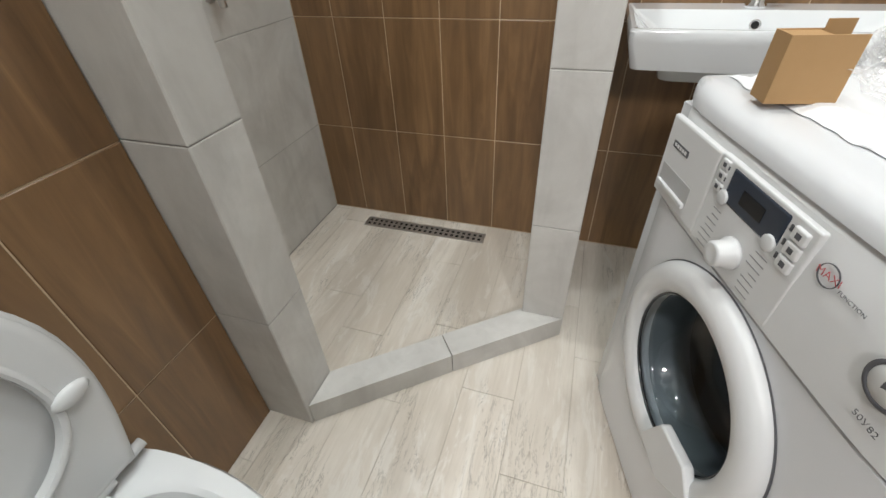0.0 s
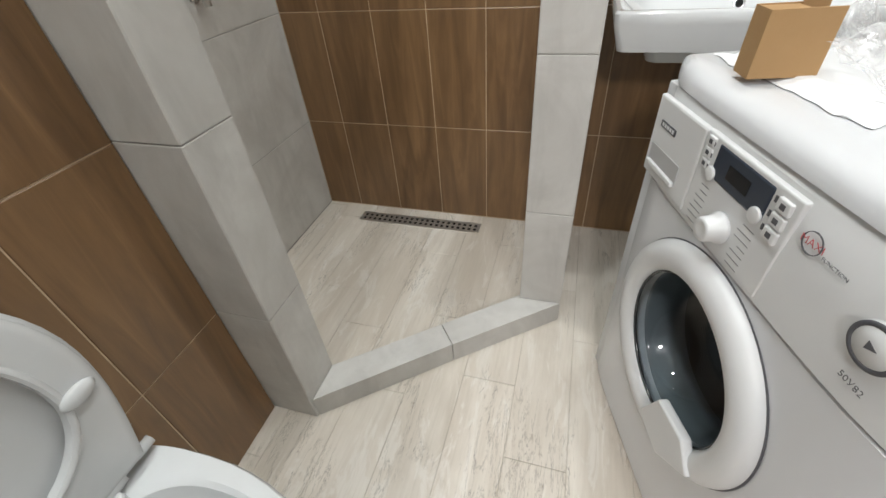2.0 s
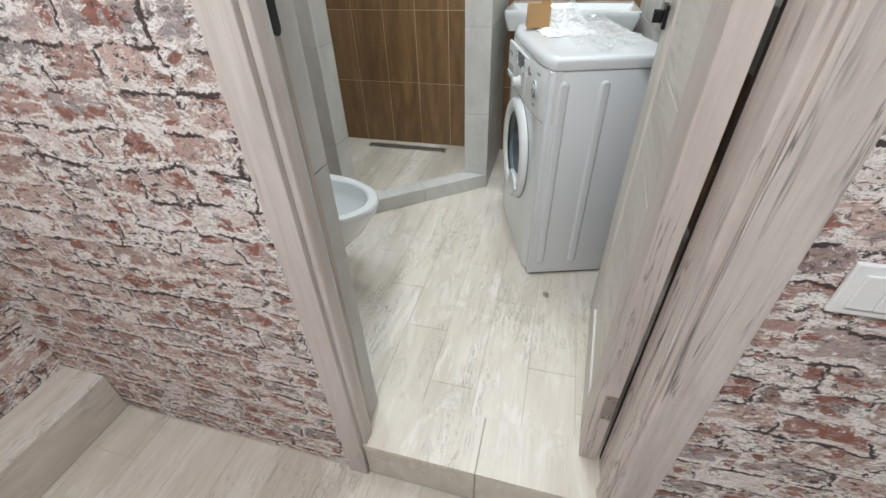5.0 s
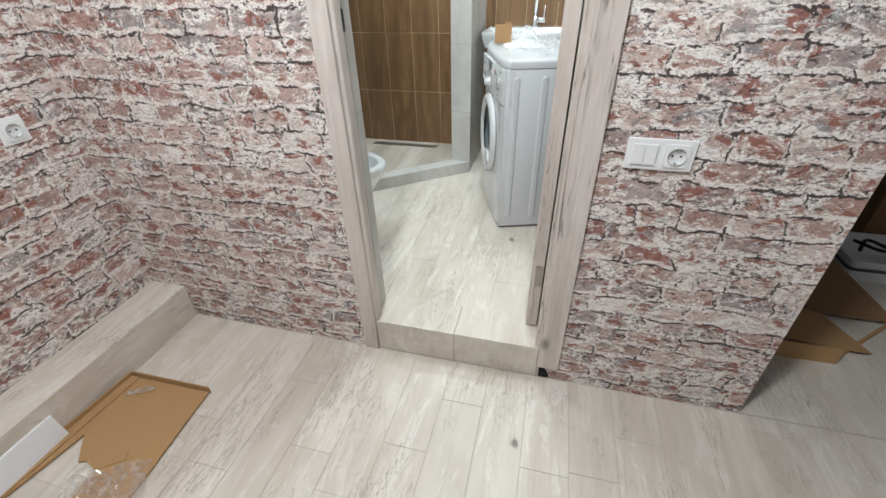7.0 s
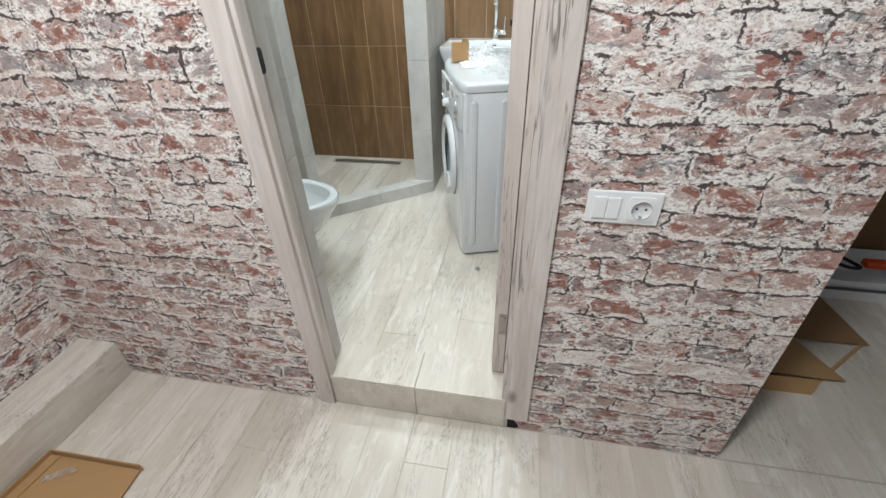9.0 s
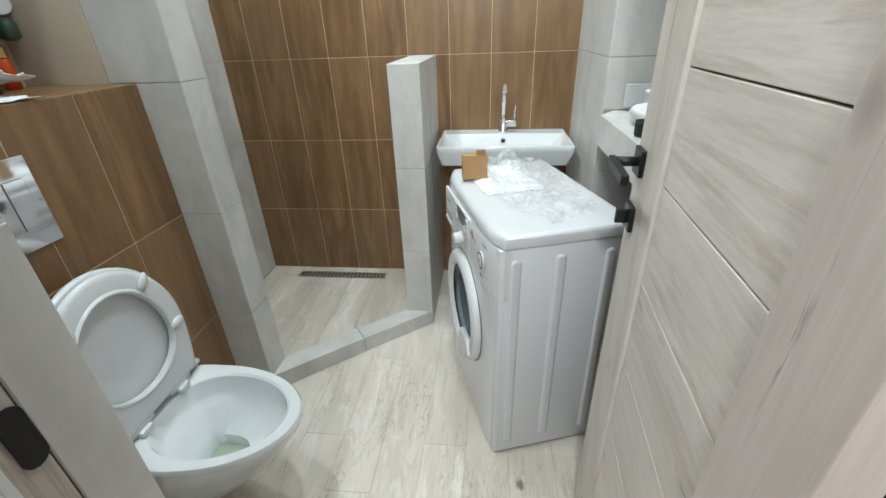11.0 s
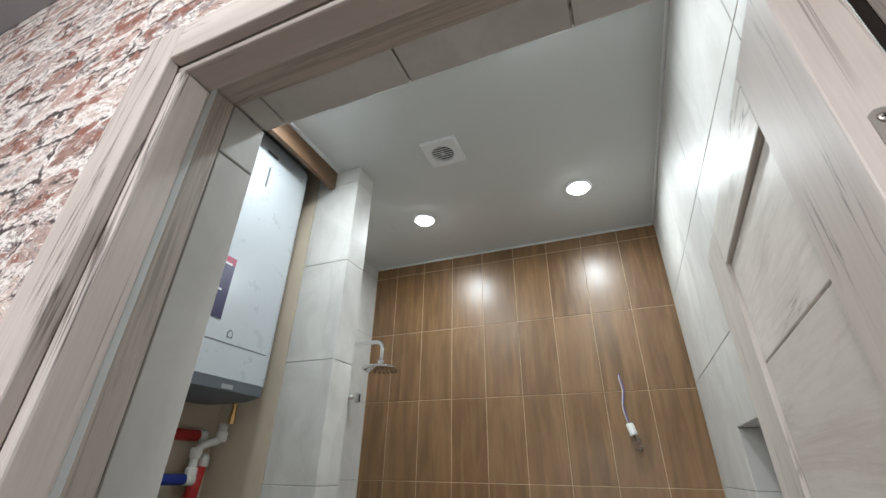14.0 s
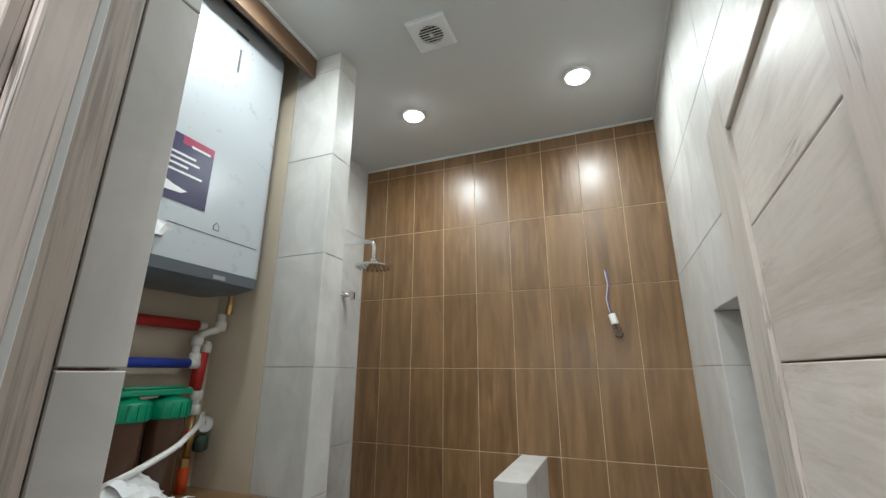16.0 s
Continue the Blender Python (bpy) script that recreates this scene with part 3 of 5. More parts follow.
setting("ceiling_side_room", box(2.36, 4.2, -0.08, 1.8, 2.57, 2.7), PAINT, "plain ceiling of the side room", "ceiling")
setting("trim_plinth", box(-0.039, 0.13, -3.09, -0.081, HALL - 0.002, 0.04, 0.003), FLOOR, "low ledge clad in pale plank tile along the brick-print wall", "ledge")


# ---- door ----
door_frame = thing("door_1", pose(1.34, -0.02, 0), "open whitewashed wood-print door frame with flat casings", "door frame", kind="structure")
inv = door_frame.matrix_world.inverted()


def frame_part(name, b, mat, label=""):
    ob = part(name, b, mat, None, label)
    ob.parent = door_frame
    ob.matrix_local = inv
    return ob


frame_part("casing", box(0.972, 1.030, -0.0945, -0.0805, HALL + 0.001, 2.122, 0.002), TRIM)
frame_part("casing", box(1.662, 1.738, -0.0945, -0.0805, -0.062, 2.122, 0.002), TRIM)
frame_part("casing", box(1.0305, 1.6615, -0.0945, -0.0805, 2.062, 2.122, 0.002), TRIM_X)
frame_part("jamb", box(1.0125, 1.041, -0.080, -0.044, 0.0225, 2.0555, 0.004, 3), TRIM)
frame_part("jamb", box(1.0125, 1.0262, -0.0357, -0.004, 0.0225, 2.08, 0.001), JAMB_SHADED)
frame_part("gap", box(1.0125, 1.0185, -0.0037, -0.0003, 0.0225, 2.08), HOLE_SHADE, "near-black strip as the shade in the gap between jamb and tile")
frame_part("seal", box(1.0125, 1.0375, -0.0437, -0.036, 0.0225, 2.070, 0.001), SEAL, "thin white rubber seal")
frame_part("jamb", box(1.646, 1.6895, -0.080, -0.044, 0.0225, 2.0555, 0.004, 3), TRIM)
frame_part("jamb", box(1.656, 1.6895, -0.0375, 0.0295, 0.0225, 2.08, 0.001), TRIM)
frame_part("seal", box(1.659, 1.6895, -0.0437, -0.038, 0.0225, 2.075, 0.001), RUBBER, "black rubber seal")
# Not a seal: an added strip coloured as the hinge gap's shade.
frame_part("seal", box(1.657, 1.6895, 0.0298, 0.044, 0.0225, 2.08, 0.001), GAP_SHADE, "dark brown strip added as the shade in the hinge gap")
frame_part("head", box(1.0125, 1.6895, -0.080, -0.044, 2.056, 2.0955, 0.004, 3), TRIM_X)
frame_part("head", box(1.0125, 1.6895, -0.0375, -0.0005, 2.0805, 2.0955, 0.001), JAMB_SHADED_X)
frame_part("seal", box(1.0125, 1.6895, -0.0437, -0.038, 2.0705, 2.0955, 0.001), SEAL, "thin white rubber seal")
strike = frame_part("strike_plate", loft([[(1.0270 + d, -0.0125 + 0.0078 * math.cos(a) * s, 1.060 + 0.0078 * math.sin(a) * s + (0.019 if math.sin(a) > 0 else -0.019)) for a in [2 * math.pi * i / 24 for i in range(24)]] for d, s in ((-0.001, 1.25), (0.0012, 1.25), (0.0015, 1.0))]), BLACK, "black oval latch plate")

gash = thing("broken_corner", pose(1.69, -0.0805, HALL), "dark broken plaster gap under the door casing", "gap", kind="structure")
# The gap is a flat patch, its dark depth given by colour.
part("gap", prism([(-0.018, 0), (0.012, 0.0), (0.022, 0.012), (0.012, 0.03), (0.002, 0.05), (-0.018, 0.055)], 0, 0.0015), HOLE_SHADE, gash, "", False, FACING["-y"])

leaf = thing("door_leaf", pose(1.602, 0.028, 0.03, 0, 0, -4.0), "whitewashed wood-print door leaf standing open, plank panels", "door")
LEAF_W, LEAF_H = 0.615, 2.015
part("stile", box(0.0, 0.042, 0.465, LEAF_W, 0, LEAF_H, 0.002), LEAF, leaf)
part("stile", box(0.0, 0.042, 0.0, 0.117, 0, LEAF_H, 0.002), TRIM, leaf)
part("rail", box(0.0, 0.042, 0.1175, 0.4645, 1.94, LEAF_H, 0.002), LEAF_Y, leaf)
part("rail", box(0.0, 0.042, 0.1175, 0.4645, 0.0, 0.10, 0.002), LEAF_Y, leaf)
cuts = [0.1005, 0.30, 0.488, 0.675, 0.864, 1.047, 1.225, 1.40, 1.585, 1.776, 1.9395]
for z0, z1 in zip(cuts, cuts[1:]):
    part("panel", box(0.007, 0.034, 0.1175, 0.4645, z0 + 0.0012, z1 - 0.0012, 0.0015), LEAF_Y, leaf)
# Dark brown core paints the shade seen in the grooves between panels.
part("core", box(0.013, 0.03, 0.11, 0.47, 0.09, 1.945), CARD_AND_SHADE, leaf, "core coloured dark as the shade in the panel grooves")
hz = 1.055
handle = part("handle", box(-0.009, 0.0, 0.555, 0.605, hz - 0.025, hz + 0.025, 0.002), BLACK, leaf, "matt black lever handle on a square rose")
part("lever", box(-0.058, -0.0455, 0.465, 0.590, hz - 0.010, hz + 0.010, 0.003), BLACK, handle)
part("neck", turned([(0.009, 0), (0.009, 0.046)], 16, pose(-0.05, 0.580, hz, 0, 90, 0)), BLACK, handle, "", True)
lock = part("lock_rose", box(-0.009, 0.0, 0.555, 0.605, hz - 0.135, hz - 0.085, 0.002), BLACK, leaf, "matt black square thumb-turn rose")
part("thumb_turn", box(-0.030, -0.009, 0.575, 0.585, hz - 0.124, hz - 0.096, 0.002), BLACK, lock)
for z in (0.19, 1.751):
    plate = [(0.0145, 0.004), (0.0185, 0.0), (0.0405, 0.0), (0.0405, 0.09), (0.0185, 0.09), (0.0145, 0.086)]
    hinge = part("hinge", prism([(x, -dz) for x, dz in plate], 0.0, 0.0016), HINGE, leaf, "flat steel hinge plate with crossed screws")
    hinge.matrix_local = Matrix(((1, 0, 0, 0), (0, 0, -1, 0), (0, -1, 0, z), (0, 0, 0, 1)))
    for sx, dz in ((0.0215, 0.008), (0.033, 0.015), (0.0215, 0.082), (0.033, 0.075)):
        screw = part("screw", turned([(0.0042, 0), (0.0036, 0.001), (0.001, 0.0011)], 16, pose(sx, -dz, 0.0016)), HINGE, hinge, "", True)
        part("screw_slot", box(sx - 0.0022, sx + 0.0022, -dz - 0.0004, -dz + 0.0004, 0.0026, 0.003), HOLE_SHADE, screw)
        part("screw_slot", box(sx - 0.0004, sx + 0.0004, -dz - 0.0022, -dz + 0.0022, 0.0026, 0.003), HOLE_SHADE, screw)

threshold = setting("threshold", box(1.0125, 1.6895, -0.0795, 0.082, HALL - 0.002, 0.0165), GROUT_F, "raised threshold clad in pale plank tiles", "threshold")
tiles(threshold, "+z", 0.0225, [1.0125, 1.345, 1.6895], [-0.084, 0.083], FLOOR, "plank")
tiles(threshold, "-y", -0.084, [1.0305, 1.345, 1.6615], [HALL, 0.016], FLOOR, "plank")
tiles(threshold, "+y", 0.083, [1.0225, 1.6645], [0.0, 0.016], FLOOR, "plank")


# ---- toilet ----
def egg(xb, xf, hw, z, n=48, square=3.0, waist=0.42):
    """An egg-shaped ring: squarish at xb, round at xf."""
    xc = xb + (xf - xb) * waist
    out = []
    for i in range(n):
        a = 2 * math.pi * i / n
        c, s = math.cos(a), math.sin(a)
        if c >= 0:
            out.append((xc + (xf - xc) * c, hw * s, z))
        else:
            e = 2 / square
            out.append((xc - (xc - xb) * abs(c) ** e, hw * math.copysign(abs(s) ** e, s), z))
    return out


def dee(xb, xf, hb, hw, z, n=48, waist=0.48):
    """A D-shaped ring: straight and narrower at xb, round at xf."""
    xc = xb + (xf - xb) * waist
    out = []
    for i in range(n):
        a = 2 * math.pi * i / n
        c, s = math.cos(a), math.sin(a)
        if c >= 0:
            out.append((xc + (xf - xc) * c, hw * s, z))
        elif abs(s) > 0.5:
            k = (math.acos(abs(s)) / radians(60))
            out.append((xc - (xc - xb) * k, math.copysign(hb + (hw - hb) * math.cos(k * math.pi / 2), s), z))
        else:
            out.append((xb, hb * s / 0.5, z))
    return out


toilet = thing("toilet", pose(0.356, 0.538, 0), "white wall-hung ceramic toilet, seat and lid raised", "toilet")
part("bowl", loft([egg(0, 0.17, 0.085, 0.10), egg(0, 0.24, 0.11, 0.125), egg(0, 0.36, 0.14, 0.20), egg(0, 0.44, 0.158, 0.28), egg(0, 0.495, 0.172, 0.36), egg(0, 0.512, 0.179, 0.392),
                   egg(0.0, 0.513, 0.180, 0.402), egg(0.004, 0.508, 0.176, 0.410), egg(0.10, 0.478, 0.146, 0.4115, 48, 2.4), egg(0.118, 0.47, 0.138, 0.406, 48, 2.4), egg(0.122, 0.468, 0.135, 0.39, 48, 2.3),
                   egg(0.128, 0.462, 0.130, 0.362, 48, 2.2), egg(0.136, 0.456, 0.125, 0.350, 48, 2.2), egg(0.150, 0.446, 0.117, 0.340, 48, 2.2), egg(0.165, 0.432, 0.107, 0.322, 48, 2.2), egg(0.190, 0.37, 0.072, 0.278, 48, 3.0), egg(0.203, 0.328, 0.048, 0.255, 48, 4.5), egg(0.208, 0.318, 0.042, 0.20, 48, 6)]), CERAMIC, toilet, "", True)
sharp(toilet.children[0], 36)
part("water", loft([egg(0.207, 0.320, 0.0435, 0.2205, 32, 6), egg(0.207, 0.320, 0.0435, 0.2225, 32, 6)]), WATER, toilet, "greenish water in the bowl")
up = Matrix(((-0.10, 0, 0.995, 0.0), (0, -1, 0, 0), (0.995, 0, 0.10, 0), (0, 0, 0, 1)))
lift = Matrix.Translation((0.115, 0, 0.432)) @ up
part("lid", loft([dee(0.0, 0.400, 0.150, 0.187, -0.022), dee(-0.004, 0.406, 0.155, 0.193, -0.016), dee(-0.004, 0.406, 0.155, 0.193, -0.006), dee(0.004, 0.397, 0.147, 0.184, -0.002), dee(0.03, 0.37, 0.12, 0.16, -0.010)]), SEAT, toilet, "raised white lid", True, lift)
sharp(toilet.children[-1], 40)
HOLE = [(0.066, 0.340, 0.130), (0.062, 0.344, 0.134), (0.058, 0.348, 0.138), (0.055, 0.351, 0.141)]
seat = part("seat", loft([egg(*HOLE[0], 0.004, 48, 2.1), dee(0.0, 0.397, 0.148, 0.184, 0.001), dee(0.0, 0.399, 0.150, 0.187, 0.006), dee(0.003, 0.396, 0.147, 0.184, 0.013), dee(0.014, 0.385, 0.136, 0.173, 0.0165), egg(*HOLE[3], 0.0165, 48, 2.1), egg(*HOLE[2], 0.0215, 48, 2.1),
                          egg(*HOLE[1], 0.0225, 48, 2.1), egg(*HOLE[0], 0.0195, 48, 2.1), egg(*HOLE[0], 0.004, 48, 2.1)], False, False), SEAT, toilet, "raised white seat ring", True, lift)
sharp(seat, 50)
for bx, by, turn in ((0.322, 0.114, 42), (0.162, 0.150, 85), (0.162, -0.150, 95), (0.322, -0.114, -42)):
    part("bumper", turned([(0.0015, -0.0), (0.010, 0.001), (0.0115, 0.005), (0.009, 0.009), (0.003, 0.011)], 20, Matrix.Translation((bx, by, 0.0155)) @ pose(0, 0, 0, 0, 0, turn) @ Matrix.Diagonal((2.2, 1.2, 1.3, 1))), SEAT, seat, "", True)
for hy in (-0.075, 0.075):
    hinge = part("hinge", tube([(0.116, hy - 0.038, 0.432), (0.116, hy + 0.038, 0.432)], 0.0135, 16), SEAT, toilet, "white plastic hinge", True)
    part("hinge_foot", box(0.095, 0.14, hy - 0.02, hy + 0.02, 0.4105, 0.428, 0.004), SEAT, hinge)
for hy in (-0.155, 0.155):
    part("hinge", tube([(0.112, hy - 0.016, 0.43), (0.112, hy + 0.016, 0.43)], 0.009, 16), SEAT, toilet, "white plastic hinge", True)

plate = thing("flush_plate", pose(0.356, 0.525, 1.008), "mirror-polished chrome flush plate on brown tiles", "flush plate")
part("frame", box(0, 0.007, -0.076, 0.076, -0.099, 0.099, 0.002), CHROME, plate)
part("button", box(0.007, 0.0105, -0.052, 0.006, -0.055, 0.055, 0.0015), CHROME, plate)
part("button", box(0.007, 0.0105, 0.0085, 0.052, -0.055, 0.055, 0.0015), CHROME, plate)

spray = thing("pipe_stub", pose(0.356, 0.275, 0.455), "short chrome pipe stub with a black washer on the wall", "pipe")
part("stub", turned([(0.012, 0), (0.012, 0.055), (0.0105, 0.06), (0.0085, 0.06), (0.0085, 0.02)], 24, pose(0, 0, 0, 0, 90, 0)), CHROME, spray, "", True)
part("flange", turned([(0.022, 0), (0.022, 0.004), (0.013, 0.008)], 24, pose(0, 0, 0, 0, 90, 0)), CHROME, spray, "", True)
part("washer_ring", turned([(0.0125, 0.028), (0.0138, 0.028), (0.0138, 0.034), (0.0125, 0.034)], 24, pose(0, 0, 0, 0, 90, 0)), RUBBER, spray, "black rubber ring", True)


# ---- shower ----
curb = thing("shower_curb", pose(0.75, 1.25, 0), "low diagonal kerb of pale grey tile across the shower", "kerb")
ci = Matrix.Translation((-0.75, -1.25, 0))
for name, pts in (("tile", [(0.4925, 0.997), (0.806, 1.2525), (0.754, 1.3185), (0.4925, 1.108)]), ("tile", [(0.8075, 1.2537), (1.093, 1.4795), (1.08, 1.4795), (0.9695, 1.4795), (0.9695, 1.493), (0.7555, 1.3197)])):
    part(name, prism(pts, 0.0, 0.077, 0.0015), GREY, curb, "", False, ci)

drain = thing("shower_drain", pose(0.475, 1.914, 0.0), "long brushed steel slot drain with a punched grate", "drain")
part("frame", loft([[(sx * w, sy * h, z) for sx, sy in ((-1, -1), (1, -1), (1, 1), (-1, 1))] for w, h, z in ((0.272, 0.033, -0.002), (0.272, 0.033, 0.003), (0.266, 0.027, 0.003), (0.266, 0.027, -0.002))], False, False), STEEL, drain)
part("trough", box(-0.266, 0.266, -0.027, 0.027, -0.0021, 0.0004), HOLE_SHADE, drain, "dark trough under the grate")
for i in range(23):
    gx = -0.264 + 0.024 * i
    part("bar", box(max(-0.265, gx - 0.0055), min(0.265, gx + 0.0055), -0.0265, 0.0265, 0.0005, 0.003), STEEL, drain)
for cy, cw in ((0.0, 0.004), (-0.0238, 0.003), (0.0238, 0.003)):
    part("cross_bar", box(-0.265, 0.265, cy - cw, cy + cw, 0.0006, 0.0033), STEEL, drain)

shower = thing("rain_shower", pose(0.0, 1.59, 2.25), "chrome wall arm with a round rain shower head", "shower head")
part("arm", tube([(0.0, 0, 0.0), (0.335, 0, 0.0), (0.335, 0, -0.10)], 0.011, 16), CHROME, shower, "", True)
part("flange", turned([(0.03, 0.0), (0.03, 0.004), (0.013, 0.012)], 28, pose(0, 0, 0, 0, 90, 0)), CHROME, shower, "", True)
part("nut", turned([(0.014, 0), (0.014, 0.02), (0.02, 0.03), (0.02, 0.034)], 20, pose(0.335, 0, -0.135, 0, 0, 0)), CHROME, shower, "", True)
head = part("rose", turned([(0.02, 0.012), (0.09, 0.006), (0.098, 0.0), (0.098, -0.005), (0.094, -0.007), (0.01, -0.007)], 48, pose(0.335, 0, -0.14)), CHROME, shower, "", True)
for ring, count in ((0.03, 8), (0.055, 14), (0.08, 20)):
    for i in range(count):
        a = 2 * math.pi * i / count
        part("nozzle", turned([(0.0026, 0), (0.0018, -0.003)], 6, pose(0.335 + ring * math.cos(a), ring * math.sin(a), -0.147)), RUBBER, head)

bracket = thing("shower_bracket", pose(0.0, 1.815, 2.02), "small chrome hand-shower bracket on grey tile", "bracket")
part("base", turned([(0.022, 0), (0.022, 0.006), (0.012, 0.01), (0.011, 0.05)], 24, pose(0, 0, 0, 0, 90, 0)), CHROME, bracket, "", True)
part("fork", loft([[(0.045 + dx + r * math.cos(a), r * math.sin(a), z) for a in [0.5 + (2 * math.pi - 1.0) * i / 19 for i in range(20)]] for r, z, dx in ((0.017, 0.02, 0.02), (0.015, -0.03, 0.02), (0.011, -0.03, 0.02), (0.013, 0.02, 0.02))], False, False, False), CHROME, bracket, "", True)
mixer = thing("shower_outlet", pose(0.0, 1.64, 0.92), "small dark chrome water outlet on grey tile", "outlet")
part("elbow", tube([(0.0, 0, 0), (0.04, 0, 0), (0.04, 0, -0.035)], 0.011, 14), STEEL, mixer, "", True)
part("flange", turned([(0.024, 0), (0.024, 0.004), (0.012, 0.008)], 24, pose(0, 0, 0, 0, 90, 0)), STEEL, mixer, "", True)


# ---- washbasin ----
def rrect(x0, x1, y0, y1, r, z, n=6):
    out = []
    for cx, cy, a0 in ((x1 - r, y1 - r, 0), (x0 + r, y1 - r, 90), (x0 + r, y0 + r, 180), (x1 - r, y0 + r, 270)):
        out += [(cx + r * math.cos(radians(a0 + 90 * i / n)), cy + r * math.sin(radians(a0 + 90 * i / n)), z) for i in range(n + 1)]
    return out


basin = thing("washbasin", pose(1.425, 2.004, 0.85), "white ceramic wall washbasin with slanted sides", "washbasin")
part("bowl", loft([rrect(-0.20, 0.20, -0.22, 0.0, 0.03, -0.145), rrect(-0.215, 0.215, -0.25, 0.0, 0.03, -0.10), rrect(-0.285, 0.285, -0.335, 0.0, 0.02, -0.09), rrect(-0.302, 0.302, -0.352, 0.0, 0.012, -0.03), rrect(-0.304, 0.304, -0.354, 0.0, 0.012, -0.006),
                   rrect(-0.300, 0.300, -0.350, -0.002, 0.012, 0.0), rrect(-0.290, 0.290, -0.340, -0.10, 0.012, 0.0), rrect(-0.286, 0.286, -0.336, -0.104, 0.014, -0.005), rrect(-0.20, 0.20, -0.30, -0.125, 0.05, -0.075), rrect(-0.10, 0.10, -0.26, -0.15, 0.05, -0.082)]), CERAMIC, basin)
sharp(basin.children[0], 40)
part("overflow", turned([(0.013, 0.0), (0.013, 0.004), (0.009, 0.004), (0.009, 0.0)], 24, pose(0, -0.112, -0.032, 72, 0, 0), False, False), CHROME, basin, "chrome overflow ring", True)
part("overflow_hole", turned([(0.0095, 0.0), (0.0095, 0.001)], 20, pose(0, -0.112, -0.032, 72, 0, 0)), HOLE_SHADE, basin)
part("waste", turned([(0.028, 0), (0.026, 0.004), (0.004, 0.006)], 28, pose(0, -0.2, -0.0815)), CHROME, basin, "", True)

tap = thing("basin_tap", pose(1.425, 1.945, 0.85), "tall chrome single-lever basin tap", "tap")
part("body", turned([(0.024, 0), (0.024, 0.006), (0.019, 0.012), (0.018, 0.06), (0.016, 0.064)], 28), CHROME, tap, "", True)
part("spout", tube([(0, 0, 0.05), (0, 0, 0.215), (0, -0.035, 0.235), (0, -0.085, 0.20)], 0.0105, 16), CHROME, tap, "", True)
part("cartridge", turned([(0.017, 0), (0.017, 0.055), (0.014, 0.058)], 24, pose(0.005, 0, 0.042, 0, 90, 0)), CHROME, tap, "", True)
part("lever", tube([(0.052, 0, 0.05), (0.056, 0.004, 0.125)], 0.0045, 10), CHROME, tap, "", True)


# ---- washing machine ----
W, D = 0.615, 0.40
washer = thing("washing_machine", pose(1.388, 0.765, 0, 0, 0, 17.5), "white front-loading washing machine, door glass dark", "washing machine")


def front_outline(z, bulge, x_back, inset=0.0, n=14):
    """A plan outline whose front bows out."""
    pts = []
    for i in range(n + 1):
        s = i / n
        pts.append((-bulge * (1 - (2 * s - 1) ** 4) + 0.02 * (2 * s - 1) ** 12 + inset, inset + s * (W - 2 * inset), z))
    return pts + [(x_back - inset, W - inset, z), (x_back - inset, inset, z)]


body = sharp(part("body", box(0.006, D - 0.01, 0.0018, W - 0.0018, 0.010, 0.80, 0.004, 2), ENAMEL, washer))
front = sharp(part("front_panel", loft([front_outline(0.010, 0.004, 0.018, 0.003), front_outline(0.015, 0.006, 0.018), front_outline(0.45, 0.008, 0.018), front_outline(0.633, 0.008, 0.018), front_outline(0.636, 0.006, 0.018, 0.003)]), ENAMEL, washer))
panel = sharp(part("control_panel", loft([front_outline(0.638, 0.008, 0.022, 0.002), front_outline(0.642, 0.013, 0.028), front_outline(0.66, 0.013, 0.038), front_outline(0.72, 0.012, 0.042), front_outline(0.795, 0.006, 0.044, 0.0), front_outline(0.801, 0.002, 0.044, 0.001)]), PLASTIC, washer))
sharp(part("top", loft([front_outline(0.8025, 0.004, D - 0.004, 0.003), front_outline(0.805, 0.007, D), front_outline(0.820, 0.006, D + 0.002), front_outline(0.829, 0.001, D + 0.001, 0.001), front_outline(0.836, -0.007, D - 0.001, 0.003), front_outline(0.840, -0.018, D - 0.003, 0.007), front_outline(0.841, -0.034, D - 0.006, 0.012)]), ENAMEL, washer), 50)
for rx in (0.052, 0.180, 0.328):
    rib = loft([[(rx + w * math.cos(a), y, 0.42 + (0.335 if math.sin(a) > 0 else -0.345) + w * math.sin(a)) for a in [2 * math.pi * i / 28 for i in range(28)]] for w, y in ((0.017, 0.003), (0.015, -0.002), (0.011, -0.0045), (0.007, -0.0050), (0.003, -0.0050))], False, True)
    sharp(part("rib", rib, ENAMEL, washer, "pressed stiffening rib"), 50)
for fx in (0.05, D - 0.05):
    for fy in (0.05, W - 0.05):
        part("foot", turned([(0.022, 0.0), (0.022, 0.006), (0.012, 0.008), (0.012, 0.012)], 16, pose(fx, fy, 0)), RUBBER, washer)
# Dark block fills the gap at the feet and paints its shade.
part("plinth", box(0.016, D - 0.014, 0.006, W - 0.006, 0.003, 0.0105, 0.001), INK, washer, "dark block standing in for the shade under the machine")


def to_front(y, z, out):
    """A pose on the machine's front: z points out to the front, x along it, y up."""
    return Matrix.Translation((-out, y, z)) @ Matrix(((0, 0, -1, 0), (-1, 0, 0, 0), (0, 1, 0, 0), (0, 0, 0, 1)))


DY, DZ = 0.318, 0.425


